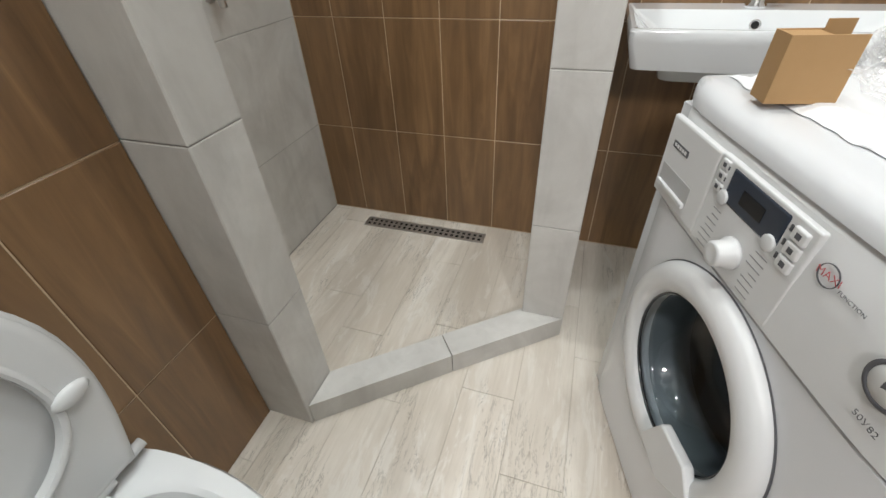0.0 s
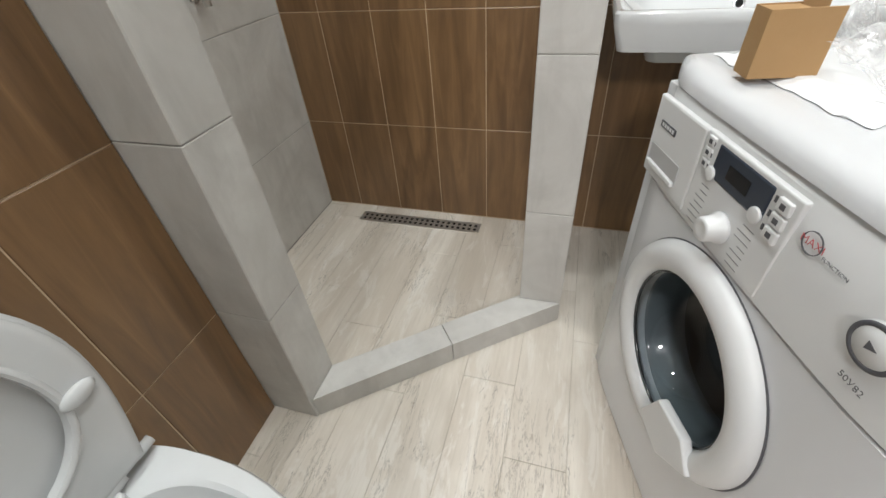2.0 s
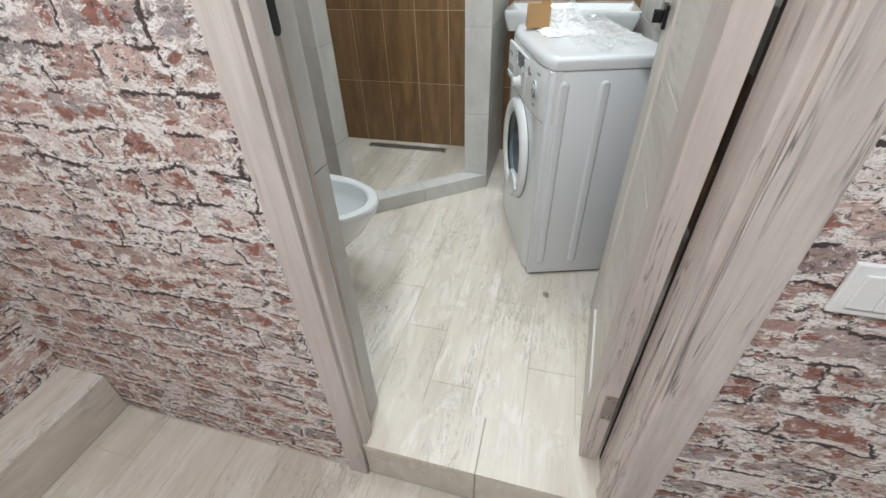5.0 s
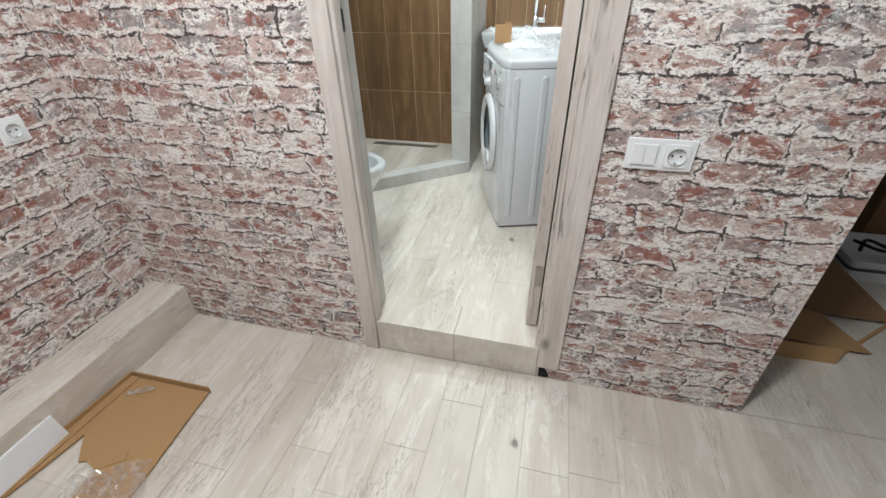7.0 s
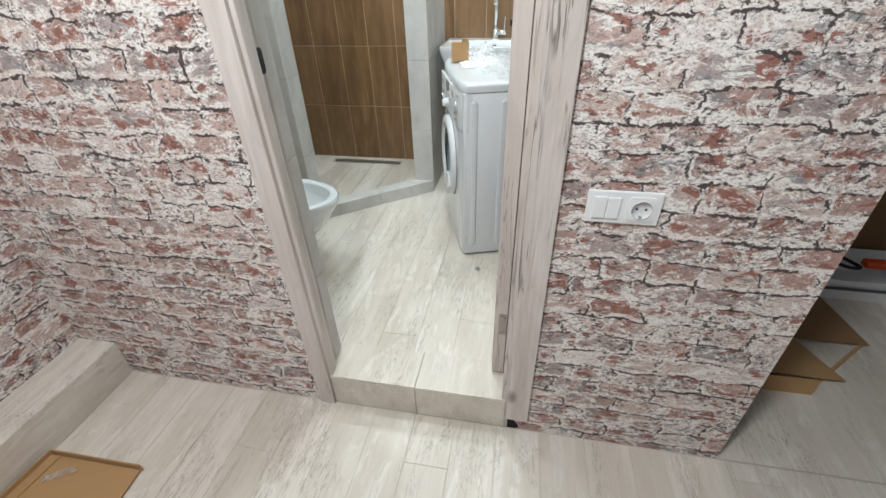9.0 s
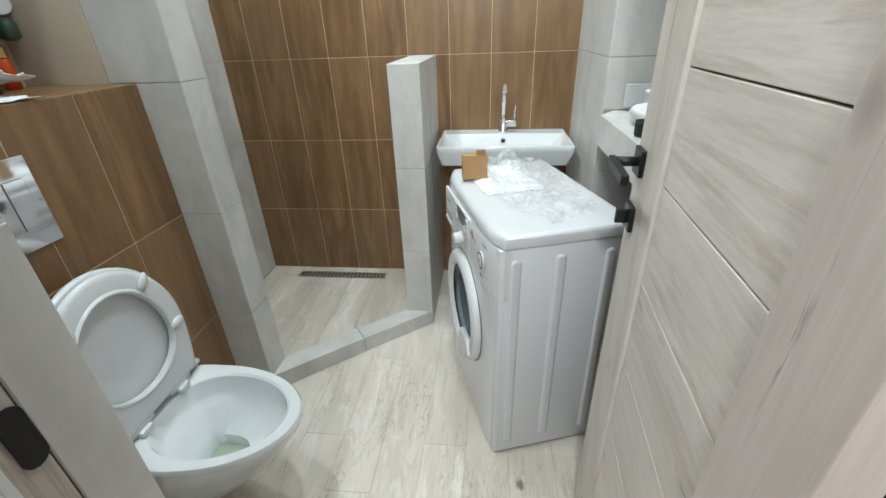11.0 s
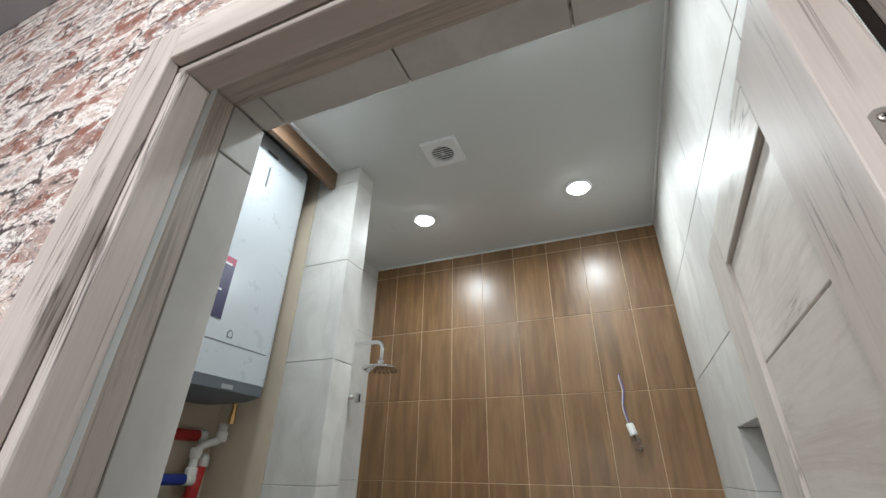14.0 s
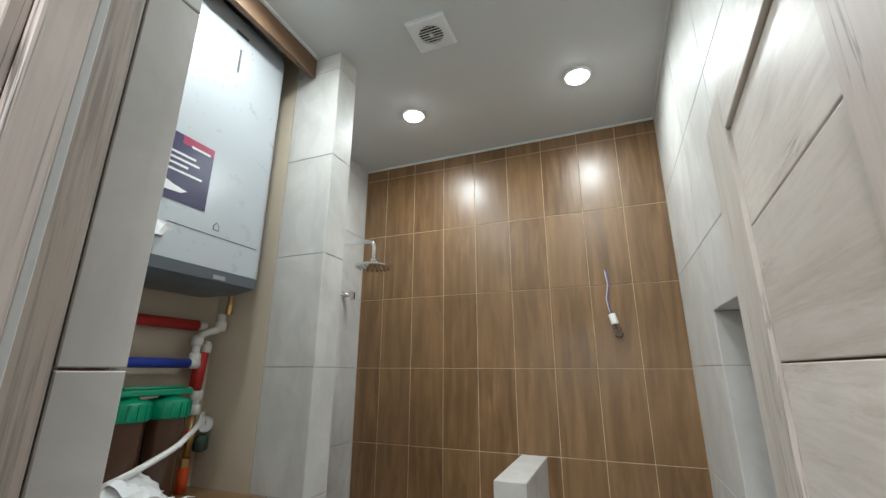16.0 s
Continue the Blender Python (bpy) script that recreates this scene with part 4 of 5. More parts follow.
def pierce(ob, cutter):
    """Cuts a hole through a part for good."""
    tool = bpy.data.objects.new("tool", mesh_of("tool", cutter))
    scene.collection.objects.link(tool)
    tool.matrix_world = washer.matrix_world
    bpy.context.view_layer.update()
    mod = ob.modifiers.new("hole", "BOOLEAN")
    mod.operation, mod.object, mod.solver = "DIFFERENCE", tool, "EXACT"
    me = bpy.data.meshes.new_from_object(ob.evaluated_get(bpy.context.evaluated_depsgraph_get()))
    ob.modifiers.clear()
    ob.data = me
    bpy.data.objects.remove(tool)


for ob, radius in ((front, 0.1515), (body, 0.171)):
    pierce(ob, turned([(radius, -0.30), (radius, 0.06)], 64, to_front(DY, DZ, 0.008)))
door = part("door", turned([(0.149, -0.012), (0.1495, 0.010), (0.1525, 0.018), (0.160, 0.0245), (0.174, 0.0275), (0.190, 0.0245), (0.200, 0.016), (0.204, 0.006), (0.204, -0.004)], 72, None, False, False), PLASTIC, washer, "white round porthole door", True, to_front(DY, DZ, 0.008))
# Ink-dark ring paints the seam's shade; there is no open gap.
part("door_gap", turned([(0.202, -0.001), (0.2065, -0.001), (0.2065, 0.0012), (0.202, 0.0012)], 72, None, False, False), INK, door, "dark ring painted as the shaded gap round the door", True)
part("glass", turned([(0.1488, 0.008), (0.146, 0.009), (0.140, -0.015), (0.128, -0.06), (0.108, -0.085), (0.06, -0.094), (0.005, -0.096)], 64, None, False, True), PORT, door, "bulging glass of the porthole", True)
part("rim_ring", turned([(0.1493, 0.011), (0.148, 0.0125), (0.1462, 0.011), (0.1462, 0.007)], 64, None, False, False), plain("black_ring", (0.03, 0.032, 0.035), 0.12, 0, 0.05, 40, 0.0), door, "thin glossy black ring round the glass", True)
part("gasket", turned([(0.150, -0.010), (0.144, -0.016), (0.140, -0.045), (0.134, -0.05), (0.137, -0.075), (0.150, -0.095)], 64, None, False, False), plain("grey_gasket", (0.26, 0.28, 0.29), 0.4, 0, 0.1, 40, 0.05), door, "grey rubber gasket", True)
part("drum", turned([(0.149, -0.09), (0.168, -0.10), (0.168, -0.22), (0.11, -0.235), (0.01, -0.24)], 48, None, False, True), DRUM, door, "dim metal drum", True)
part("door_grip", prism([(0.005, -0.165), (0.040, -0.072), (0.118, -0.062), (0.160, -0.105), (0.085, -0.178)], 0.014, 0.0335, 0.004), PLASTIC, door, "white angular door grip")
drawer = part("detergent_drawer", box(-0.015, -0.004, 0.437, 0.588, 0.648, 0.788, 0.004), PLASTIC, washer, "white detergent drawer front")
# A flat grey plate; the recess's shade is painted, not hollowed out.
part("grip_recess", box(-0.0158, -0.0145, 0.475, 0.575, 0.672, 0.706, 0.0), plain("recess_shade", (0.42, 0.42, 0.42), 0.5, 0, 0.05, 30, 0.0), drawer, "grip recess drawn flat, its shade as grey colour")
part("grip_lip", box(-0.021, -0.0145, 0.477, 0.573, 0.668, 0.677, 0.002), PLASTIC, drawer)
part("badge", box(-0.0162, -0.0147, 0.512, 0.562, 0.741, 0.752, 0.0), INK, drawer, "small dark maker's badge")
for i in range(5):
    part("badge_bar", box(-0.0166, -0.0161, 0.517 + 0.0085 * i, 0.523 + 0.0085 * i, 0.7435, 0.7495), PLASTIC, drawer)
part("key_plate", box(-0.0141, -0.004, 0.243, 0.437, 0.646, 0.789, 0.0025), PLASTIC, panel, "raised plate round display and keys")
display = part("display", box(-0.0155, -0.006, 0.285, 0.402, 0.733, 0.783, 0.003), DISPLAY, panel, "dark blue display window")
part("screen", box(-0.0163, -0.0154, 0.322, 0.368, 0.748, 0.768), DISPLAY_IN, display)
for i in range(3):
    key = part("key", box(-0.0175, -0.008, 0.411, 0.428, 0.738 + 0.0165 * i, 0.752 + 0.0165 * i, 0.002), PLASTIC, panel)
    part("key_mark", box(-0.0179, -0.0174, 0.405 + 0.002, 0.4095, 0.742 + 0.0165 * i, 0.748 + 0.0165 * i), INK, panel)
    part("key_icon", box(-0.0179, -0.0174, 0.416, 0.423, 0.742 + 0.0165 * i, 0.748 + 0.0165 * i), INK, key)
    key = part("key", box(-0.0185, -0.008, 0.252, 0.274, 0.724 + 0.0195 * i, 0.741 + 0.0195 * i, 0.002), PLASTIC, panel)
    part("key_mark", box(-0.0165, -0.0154, 0.2765, 0.280, 0.730 + 0.0195 * i, 0.738 + 0.0195 * i), INK, panel)
    part("key_icon", box(-0.0189, -0.0184, 0.259, 0.267, 0.729 + 0.0195 * i, 0.736 + 0.0195 * i), INK, key)
for ky in (0.400, 0.296):
    part("round_key", turned([(0.011, 0), (0.011, 0.003), (0.009, 0.004)], 24, to_front(ky, 0.738, 0.0148)), PLASTIC, panel, "", True)
knob = part("knob", turned([(0.023, 0), (0.023, 0.006), (0.019, 0.009), (0.0178, 0.026), (0.015, 0.029), (0.009, 0.027)], 36, to_front(0.343, 0.684, 0.0135)), PLASTIC, panel, "white programme knob", True)
rng = random.Random(5)
for i in range(7):
    for side in (0, 1):
        y0 = 0.392 if side else 0.285
        wide = rng.uniform(0.016, 0.03)
        part("print_line", box(-0.0146, -0.0139, y0, y0 + wide, 0.6522 + 0.0105 * i, 0.6533 + 0.0105 * i), PRINT, panel)
part("ring_mark", turned([(0.0135, 0), (0.0135, 0.0014), (0.0126, 0.0014), (0.0126, 0)], 40, to_front(0.216, 0.757, 0.0112), False, False), INK, panel)
lettering("lettering", "MAXI", 0.0135, INK_RED, panel, to_front(0.231, 0.752, 0.0125) @ pose(0, 0, 0, 0, 0, 4))
lettering("lettering", "FUNCTION", 0.0068, INK, panel, to_front(0.198, 0.750, 0.0127))
lettering("lettering", "50У82", 0.011, INK, panel, to_front(0.118, 0.670, 0.0142))
lettering("lettering", "A A  800  5", 0.009, INK, panel, to_front(0.11, 0.772, 0.0088))
BY, BZ = 0.109, 0.722
start = part("start_button", turned([(0.026, 0), (0.026, 0.004), (0.024, 0.005), (0.021, 0.004), (0.020, 0.006), (0.003, 0.007)], 40, to_front(BY, BZ, 0.011)), PLASTIC, panel, "round start button with a grey ring", True)
part("button_ring", turned([(0.0255, 0.0048), (0.0255, 0.0056), (0.0205, 0.0062), (0.0205, 0.0045)], 40, to_front(BY, BZ, 0.011), False, False), INK, start, "", True)
part("button_icon", prism([(-0.005, -0.005), (0.006, 0), (-0.005, 0.005)], 0.0068, 0.0075), INK, start, "", False, to_front(BY, BZ, 0.011))


def crumple(nx, ny, w, h, height, seed, sag=0.0, freq=9.0, ragged=0.012, settle=False, single=False):
    """A thin crumpled sheet lying on z = 0, of one or two layers."""
    bm = bmesh.new()
    grid = []
    for layer in (0, 1):
        rows = []
        for i in range(nx + 1):
            row = []
            for j in range(ny + 1):
                u, v = i / nx, j / ny
                p = Vector((u * w * freq, v * h * freq, seed))
                z = abs(noise.noise(p)) * height + abs(noise.noise(p * 2.6)) * height * 0.5
                z *= 1 + sag * math.exp(-((u - 0.35) ** 2 + (v - 0.72) ** 2) / 0.05)
                if settle:
                    z *= min(1.0, 9 * min(u, 1 - u, v, 1 - v))
                edge = ragged * noise.noise(Vector((u * 9, v * 9, seed + 4)))
                row.append(bm.verts.new((u * w + edge, v * h + edge * 1.4, max(0.001, z) + (0.0006 + 0.004 * min(1.0, 9 * min(u, 1 - u, v, 1 - v)) if settle else 0.0012) * layer)))
            rows.append(row)
        grid.append(rows)
    for i in range(nx):
        for j in range(ny):
            bm.faces.new((grid[1][i][j], grid[1][i + 1][j], grid[1][i + 1][j + 1], grid[1][i][j + 1]))
            bm.faces.new((grid[0][i][j], grid[0][i][j + 1], grid[0][i + 1][j + 1], grid[0][i + 1][j]))
    if single:
        bmesh.ops.delete(bm, geom=[v for row in grid[0] for v in row], context="VERTS")
        return bm
    for i in range(nx):
        for a, b in ((grid[0][i][0], grid[0][i + 1][0]), (grid[0][i + 1][ny], grid[0][i][ny])):
            c, d = (grid[1][i + 1][0], grid[1][i][0]) if a is grid[0][i][0] else (grid[1][i][ny], grid[1][i + 1][ny])
            bm.faces.new((a, b, c, d))
    for j in range(ny):
        bm.faces.new((grid[0][0][j + 1], grid[0][0][j], grid[1][0][j], grid[1][0][j + 1]))
        bm.faces.new((grid[0][nx][j], grid[0][nx][j + 1], grid[1][nx][j + 1], grid[1][nx][j]))
    return bm


on_top = Matrix.Translation((1.388, 0.765, 0.8415)) @ pose(0, 0, 0, 0, 0, 17.5)
foam = part("foam_sheet", crumple(26, 26, 0.20, 0.29, 0.010, 3.1, 0, 5, 0.012, True), FOAM, None, "", True, on_top @ pose(0.062, 0.30, 0, 0, 0, 2))
sharp(foam)
tagged(foam, "soft white packing foam sheet on the washing machine", "packing foam")
film = part("plastic_film", crumple(54, 70, 0.25, 0.40, 0.040, 8.4, 5.0, 6, single=True), FILM, None, "", True, on_top @ pose(0.07, 0.20, 0.011, 0, 0, -6))
tagged(film, "crumpled clear packing film on the washing machine", "plastic film")
film2 = part("plastic_film", crumple(30, 30, 0.20, 0.19, 0.040, 2.2, 0, 8, single=True), FILM, None, "", True, on_top @ pose(0.16, 0.03, 0.001, 0, 0, 25))
tagged(film2, "thin wrinkled clear film lying flat on the machine", "plastic film")
carton = thing("small_carton", Matrix.Translation((1.272, 1.200, 0.8495)) @ pose(0, 0, 0, 0, 0, 10), "small brown open cardboard box on foam", "carton")
part("wall", box(0.0, 0.085, -0.0, 0.0025, 0, 0.082), CARD, carton)
part("wall", box(0.0, 0.085, 0.0375, 0.04, 0, 0.082), CARD, carton)
part("wall", box(0.0, 0.0025, 0.0026, 0.0374, 0, 0.082), CARD, carton)
part("wall", box(0.0825, 0.085, 0.0026, 0.0374, 0, 0.07), CARD, carton)
part("lid_flap", box(0.0026, 0.05, 0.0026, 0.0374, 0.078, 0.0805), CARD, carton)
part("side_flap", box(0.05, 0.082, 0.03, 0.032, 0.07, 0.094), CARD, carton)
part("inside", box(0.003, 0.082, 0.003, 0.037, 0.002, 0.01), CARD_AND_SHADE, carton)


# ---- boiler niche ----
heater = thing("water_heater", pose(0.0, 0.657, 1.865), "tall white flat electric water heater hung on plaster", "water heater")
sharp(part("casing", loft([rrect(0.02, 0.288, -0.253, 0.253, 0.035, z, 6) for z in (0.0425, 0.96)] + [rrect(0.025, 0.28, -0.245, 0.245, 0.03, 0.985)]), BOILER, heater), 40)
sharp(part("bottom_band", loft([rrect(0.05, 0.25, -0.22, 0.22, 0.03, -0.01), rrect(0.02, 0.284, -0.248, 0.248, 0.034, 0.008), rrect(0.02, 0.288, -0.253, 0.253, 0.035, 0.042)]), BOILER_DARK, heater, "dark grey bottom band"), 40)
part("level_mark", box(0.288, 0.2895, 0.022, 0.029, 0.76, 0.855), INK, heater, "dark line mark")
part("name_bar", box(0.288, 0.2895, -0.005, 0.05, 0.91, 0.922), INK, heater)
part("seam_line", box(0.288, 0.289, -0.12, 0.21, 0.145, 0.1475), INK, heater)
part("house_mark", prism([(0, 0), (0.022, 0), (0.022, 0.016), (0.011, 0.028), (0, 0.016)], 0, 0.001), INK, heater, "small dark house-shaped mark", False, Matrix.Translation((0.288, 0.03, 0.165)) @ FACING["+x"])
part("house_mark_inside", prism([(0.003, 0.003), (0.019, 0.003), (0.019, 0.0145), (0.011, 0.024), (0.003, 0.0145)], 0.001, 0.0014), BOILER, heater, "", False, Matrix.Translation((0.288, 0.03, 0.165)) @ FACING["+x"])
part("energy_label", box(0.2855, 0.287, 0.06, 0.105, 0.012, 0.026), PRINT, heater, "small pale print on the band")
leaflet = thing("leaflet", pose(0.2892, 0.56, 2.18), "dark blue and red printed leaflet stuck on the heater", "leaflet")
part("sheet", box(0, 0.001, -0.10, 0.088, -0.103, 0.108), LEAFLET, leaflet)
part("header", box(0.001, 0.0015, -0.02, 0.088, 0.082, 0.1082), LEAFLET_RED, leaflet, "red corner strip")
for z, y0, y1 in ((0.082, 0.01, 0.075), (0.044, -0.09, 0.03), (0.026, -0.09, 0.045), (0.008, -0.09, 0.01), (-0.012, -0.09, 0.06)):
    part("print_line", box(0.0016, 0.002, y0, y1, z - 0.003, z + 0.004), PLASTIC, leaflet)
part("picture", prism([(-0.07, -0.08), (0.0, -0.075), (0.02, -0.065), (-0.03, -0.055), (-0.07, -0.04)], 0.0016, 0.002), CLOTH, leaflet, "", False, FACING["+x"])
note = thing("paper_note", pose(0.2892, 0.53, 1.985), "small torn white paper note hanging from the heater", "paper")
part("sheet", loft([[(0.0 + 0.01 * math.sin(i), -0.04 + 0.02 * i, 0.02 - 0.003 * i), (0.002 + 0.01 * math.sin(i), -0.04 + 0.02 * i, 0.021 - 0.003 * i), (0.006 + 0.016 * math.sin(i + 1), -0.04 + 0.018 * i, -0.03 + 0.004 * i), (0.004 + 0.016 * math.sin(i + 1), -0.04 + 0.018 * i, -0.031 + 0.004 * i)] for i in range(5)]), CLOTH, note)


def pipe_run(name, pts, r, mat, label, category="pipe"):
    o = thing(name, Matrix.Translation(pts[0]), label, category)
    p0 = Vector(pts[0])
    part("tube", tube([tuple(Vector(p) - p0) for p in pts], r, 14), mat, o, "", True)
    return o


def coupling(parent, at, d, r=0.019, length=0.035):
    p = Vector(at) - parent.matrix_world.translation
    part("fitting", turned([(r * 0.8, -length / 2), (r, -length / 2 + 0.003), (r, length / 2 - 0.003), (r * 0.8, length / 2)], 16, Matrix.Translation(p) @ axis_to(d)), PPR, parent, "white plastic fitting", True)


red = pipe_run("red_pipe", [(0.03, 0.30, 1.756), (0.03, 0.895, 1.756)], 0.019, RED, "horizontal pipe in red foam sleeve")
coupling(red, (0.03, 0.905, 1.756), (0, 1, 0))
blue = pipe_run("blue_pipe", [(0.06, 0.30, 1.622), (0.06, 0.862, 1.622)], 0.016, BLUE, "horizontal pipe in blue foam sleeve")
coupling(blue, (0.06, 0.875, 1.622), (0, 1, 0))
white1 = pipe_run("white_pipe", [(0.06, 0.878, 1.622), (0.06, 0.878, 1.72), (0.09, 0.94, 1.745), (0.09, 0.94, 1.80)], 0.0135, PPR, "bent white plastic water pipe")
coupling(white1, (0.06, 0.878, 1.64), (0, 0, 1))
coupling(white1, (0.06, 0.878, 1.70), (0, 0, 1))
coupling(white1, (0.09, 0.94, 1.755), (0, 0, 1))
part("hose_nut", turned([(0.012, 0), (0.012, 0.03), (0.009, 0.034), (0.009, 0.075)], 6, pose(0.06, 0.062, 0.175)), BRASS, white1, "brass heater connector")
white2 = pipe_run("white_pipe", [(0.05, 0.925, 1.70), (0.05, 0.925, 1.66)], 0.0135, PPR, "short upright white plastic pipe")
coupling(white2, (0.05, 0.925, 1.675), (0, 0, 1))
red2 = pipe_run("red_pipe", [(0.05, 0.915, 1.66), (0.05, 0.905, 1.53)], 0.021, RED, "upright pipe in red foam sleeve")
white3 = pipe_run("white_pipe", [(0.05, 0.885, 1.53), (0.05, 0.915, 1.53), (0.05, 0.915, 1.45)], 0.0135, PPR, "white plastic elbow pipe")
coupling(white3, (0.05, 0.915, 1.515), (0, 0, 1))
coupling(white3, (0.05, 0.915, 1.465), (0, 0, 1))
valve = thing("valve_stack", pose(0.05, 0.912, 1.206), "brass pressure valve stack with orange base", "valve")
part("base", turned([(0.018, 0), (0.018, 0.075), (0.014, 0.08)], 16), ORANGE, valve, "orange plastic sleeve", True)
part("nut", turned([(0.02, 0.08), (0.02, 0.105), (0.014, 0.108)], 6), BRASS, valve)
part("barrel", turned([(0.013, 0.105), (0.013, 0.15), (0.019, 0.155), (0.019, 0.18), (0.013, 0.185), (0.013, 0.25)], 14), BRASS, valve, "", True)
part("red_cap", box(-0.012, 0.012, -0.03, 0.03, 0.185, 0.197, 0.003), RED, valve, "red lever")
gauge = thing("pressure_gauge", pose(0.06, 0.962, 1.415), "round pressure gauge with a pale dial", "gauge")
part("case", turned([(0.026, -0.018), (0.028, -0.014), (0.028, 0.004), (0.0255, 0.006), (0.0255, 0.002)], 32, pose(0, 0, 0, 0, 90, -35), True, False), STEEL, gauge, "", True)
part("dial", turned([(0.0255, 0.001), (0.0255, 0.002)], 32, pose(0, 0, 0, 0, 90, -35)), CLOTH, gauge)
part("needle", box(0.0025, 0.0035, -0.001, 0.001, -0.004, 0.018), INK, gauge, "", False, pose(0, 0, 0, 0, 0, -35))
part("stem", tube([(-0.01, -0.02, 0), (-0.01, -0.05, 0.0)], 0.009, 10), BRASS, gauge, "", True)
reducer = thing("pressure_reducer", pose(0.06, 0.955, 1.355), "dark green cast pressure reducer", "valve")
part("body", turned([(0.012, -0.03), (0.024, -0.022), (0.024, 0.012), (0.014, 0.026)], 16), plain("green_cast", (0.05, 0.085, 0.06), 0.45, 0.2, 0.15, 50, 0.1), reducer, "", True)
hose = pipe_run("white_hose", [(0.10, 0.60, 1.285), (0.165, 0.63, 1.315), (0.178, 0.70, 1.345), (0.172, 0.78, 1.375), (0.135, 0.87, 1.42), (0.08, 0.932, 1.45)], 0.009, PPR, "bent thin white hose", "hose")

filters = thing("water_filter", pose(0.10, 0.78, 1.206), "twin water filter with green heads and smoky brown housings", "water filter")
for fy in (0.0, -0.13):
    h0 = part("housing", turned([(0.045, 0.0), (0.05, 0.01), (0.056, 0.25), (0.056, 0.262)], 32, pose(0, fy, 0)), HOUSING, filters, "smoky brown housing", True)
    part("cap", turned([(0.062, 0.25), (0.064, 0.252), (0.064, 0.300), (0.058, 0.306), (0.03, 0.31), (0.03, 0.325), (0.02, 0.33)], 32, pose(0, fy, 0)), GREEN, filters, "green plastic cap", True)
    for i in range(16):
        a = 2 * math.pi * i / 16
        part("cap_ridge", box(-0.004, 0.004, 0.062, 0.067, 0.255, 0.297, 0.0), GREEN, filters, "", False, pose(0, fy, 0, 0, 0, math.degrees(a)))
part("bridge", box(-0.035, 0.035, -0.17, 0.055, 0.318, 0.336, 0.004), GREEN, filters, "green plastic bridge")
part("bridge_rib", box(-0.012, 0.012, -0.15, 0.04, 0.336, 0.345, 0.003), GREEN, filters)
papers = thing("folded_papers", pose(0.345, 0.59, 1.2075), "crumpled white papers lying on the brown ledge", "papers")
part("sheet", crumple(18, 24, 0.17, 0.26, 0.012, 1.7, 0, 9), CLOTH, papers, "", True, pose(-0.19, -0.13, 0, 0, 0, -8))
part("sheet", crumple(30, 30, 0.19, 0.26, 0.11, 5.9, 0, 5), CLOTH, papers, "", True, pose(-0.20, -0.10, 0.012, 0, 0, 14))
part("sheet", crumple(22, 24, 0.15, 0.17, 0.10, 9.1, 0, 6), CLOTH, papers, "", True, pose(-0.22, -0.05, 0.03, 0, 0, 30))


# ---- alcove ----
sock = thing("wall_socket", pose(1.885, 1.4185, 1.085), "white double wall socket on grey tile", "socket")
part("plate", box(-0.055, 0.075, -0.009, 0, -0.04, 0.04, 0.003), PLASTIC, sock)
part("insert", box(-0.045, 0.005, -0.011, -0.009, -0.028, 0.028, 0.001), PLASTIC, sock)
part("insert", box(0.015, 0.065, -0.011, -0.009, -0.028, 0.028, 0.001), PLASTIC, sock)
bag = thing("white_bundle", pose(1.865, 1.13, 1.0365), "soft white wrapped bundle on the grey shelf", "bundle")
b = bmesh.new()
bmesh.ops.create_uvsphere(b, u_segments=32, v_segments=20, radius=1.0)
for vtx in b.verts:
    p = vtx.co.copy()
    k = 1 + 0.18 * noise.noise(p * 1.7 + Vector((3, 1, 0))) + 0.05 * noise.noise(p * 6)
    vtx.co = Vector((p.x * 0.085 * k, p.y * 0.14 * k, max(-0.0, (p.z + 0.75) * 0.038 * k)))
part("roll", b, CLOTH, bag, "", True)
part("tail", crumple(16, 16, 0.10, 0.16, 0.05, 6.6, 0, 6), CLOTH, bag, "", True, Matrix.Translation((-0.02, -0.10, 0.055)) @ pose(0, 0, 0, 14, 0, 10))
bluebox = thing("blue_box", pose(1.775, 0.93, 1.0365), "small bright blue cardboard box on the grey shelf", "box")
part("carton", box(0, 0.05, 0, 0.06, 0, 0.105, 0.001), BLUE_BOX, bluebox)
part("label", box(-0.0008, 0.0, 0.01, 0.05, 0.02, 0.05), CLOTH, bluebox, "pale label")
blackcap = thing("black_cup", pose(1.775, 1.02, 1.0365), "small black plastic cup on the grey shelf", "cup")
part("cup", turned([(0.016, 0), (0.02, 0.002), (0.022, 0.04), (0.02, 0.042), (0.018, 0.01)], 24), RUBBER, blackcap, "", True)


# ---- ceiling fittings ----
for sx, sy in SPOTS:
    o = thing("ceiling_light", pose(sx, sy, CEIL), "small round recessed ceiling light, glowing white", "ceiling light", "ceiling spots")
    part("ring", turned([(0.064, -0.0005), (0.064, -0.005), (0.058, -0.011), (0.050, -0.009), (0.0455, -0.0005)], 40, None, False, False), SOCKET, o, "white ring", True)
    part("diffuser", turned([(0.045, -0.003), (0.0445, -0.009), (0.039, -0.019), (0.025, -0.026), (0.004, -0.028)], 40), LAMP, o, "glowing diffuser", True)


fan = thing("ceiling_fan_vent", pose(0.89, 1.03, CEIL), "square white extractor fan vent with a round grille", "fan vent")
part("plate", loft([[(sx * w, sy * w, z) for sx, sy in ((-1, -1), (1, -1), (1, 1), (-1, 1))] for w, z in ((0.080, -0.0005), (0.080, -0.012), (0.074, -0.016), (0.056, -0.016))], False, False), PLASTIC, fan)
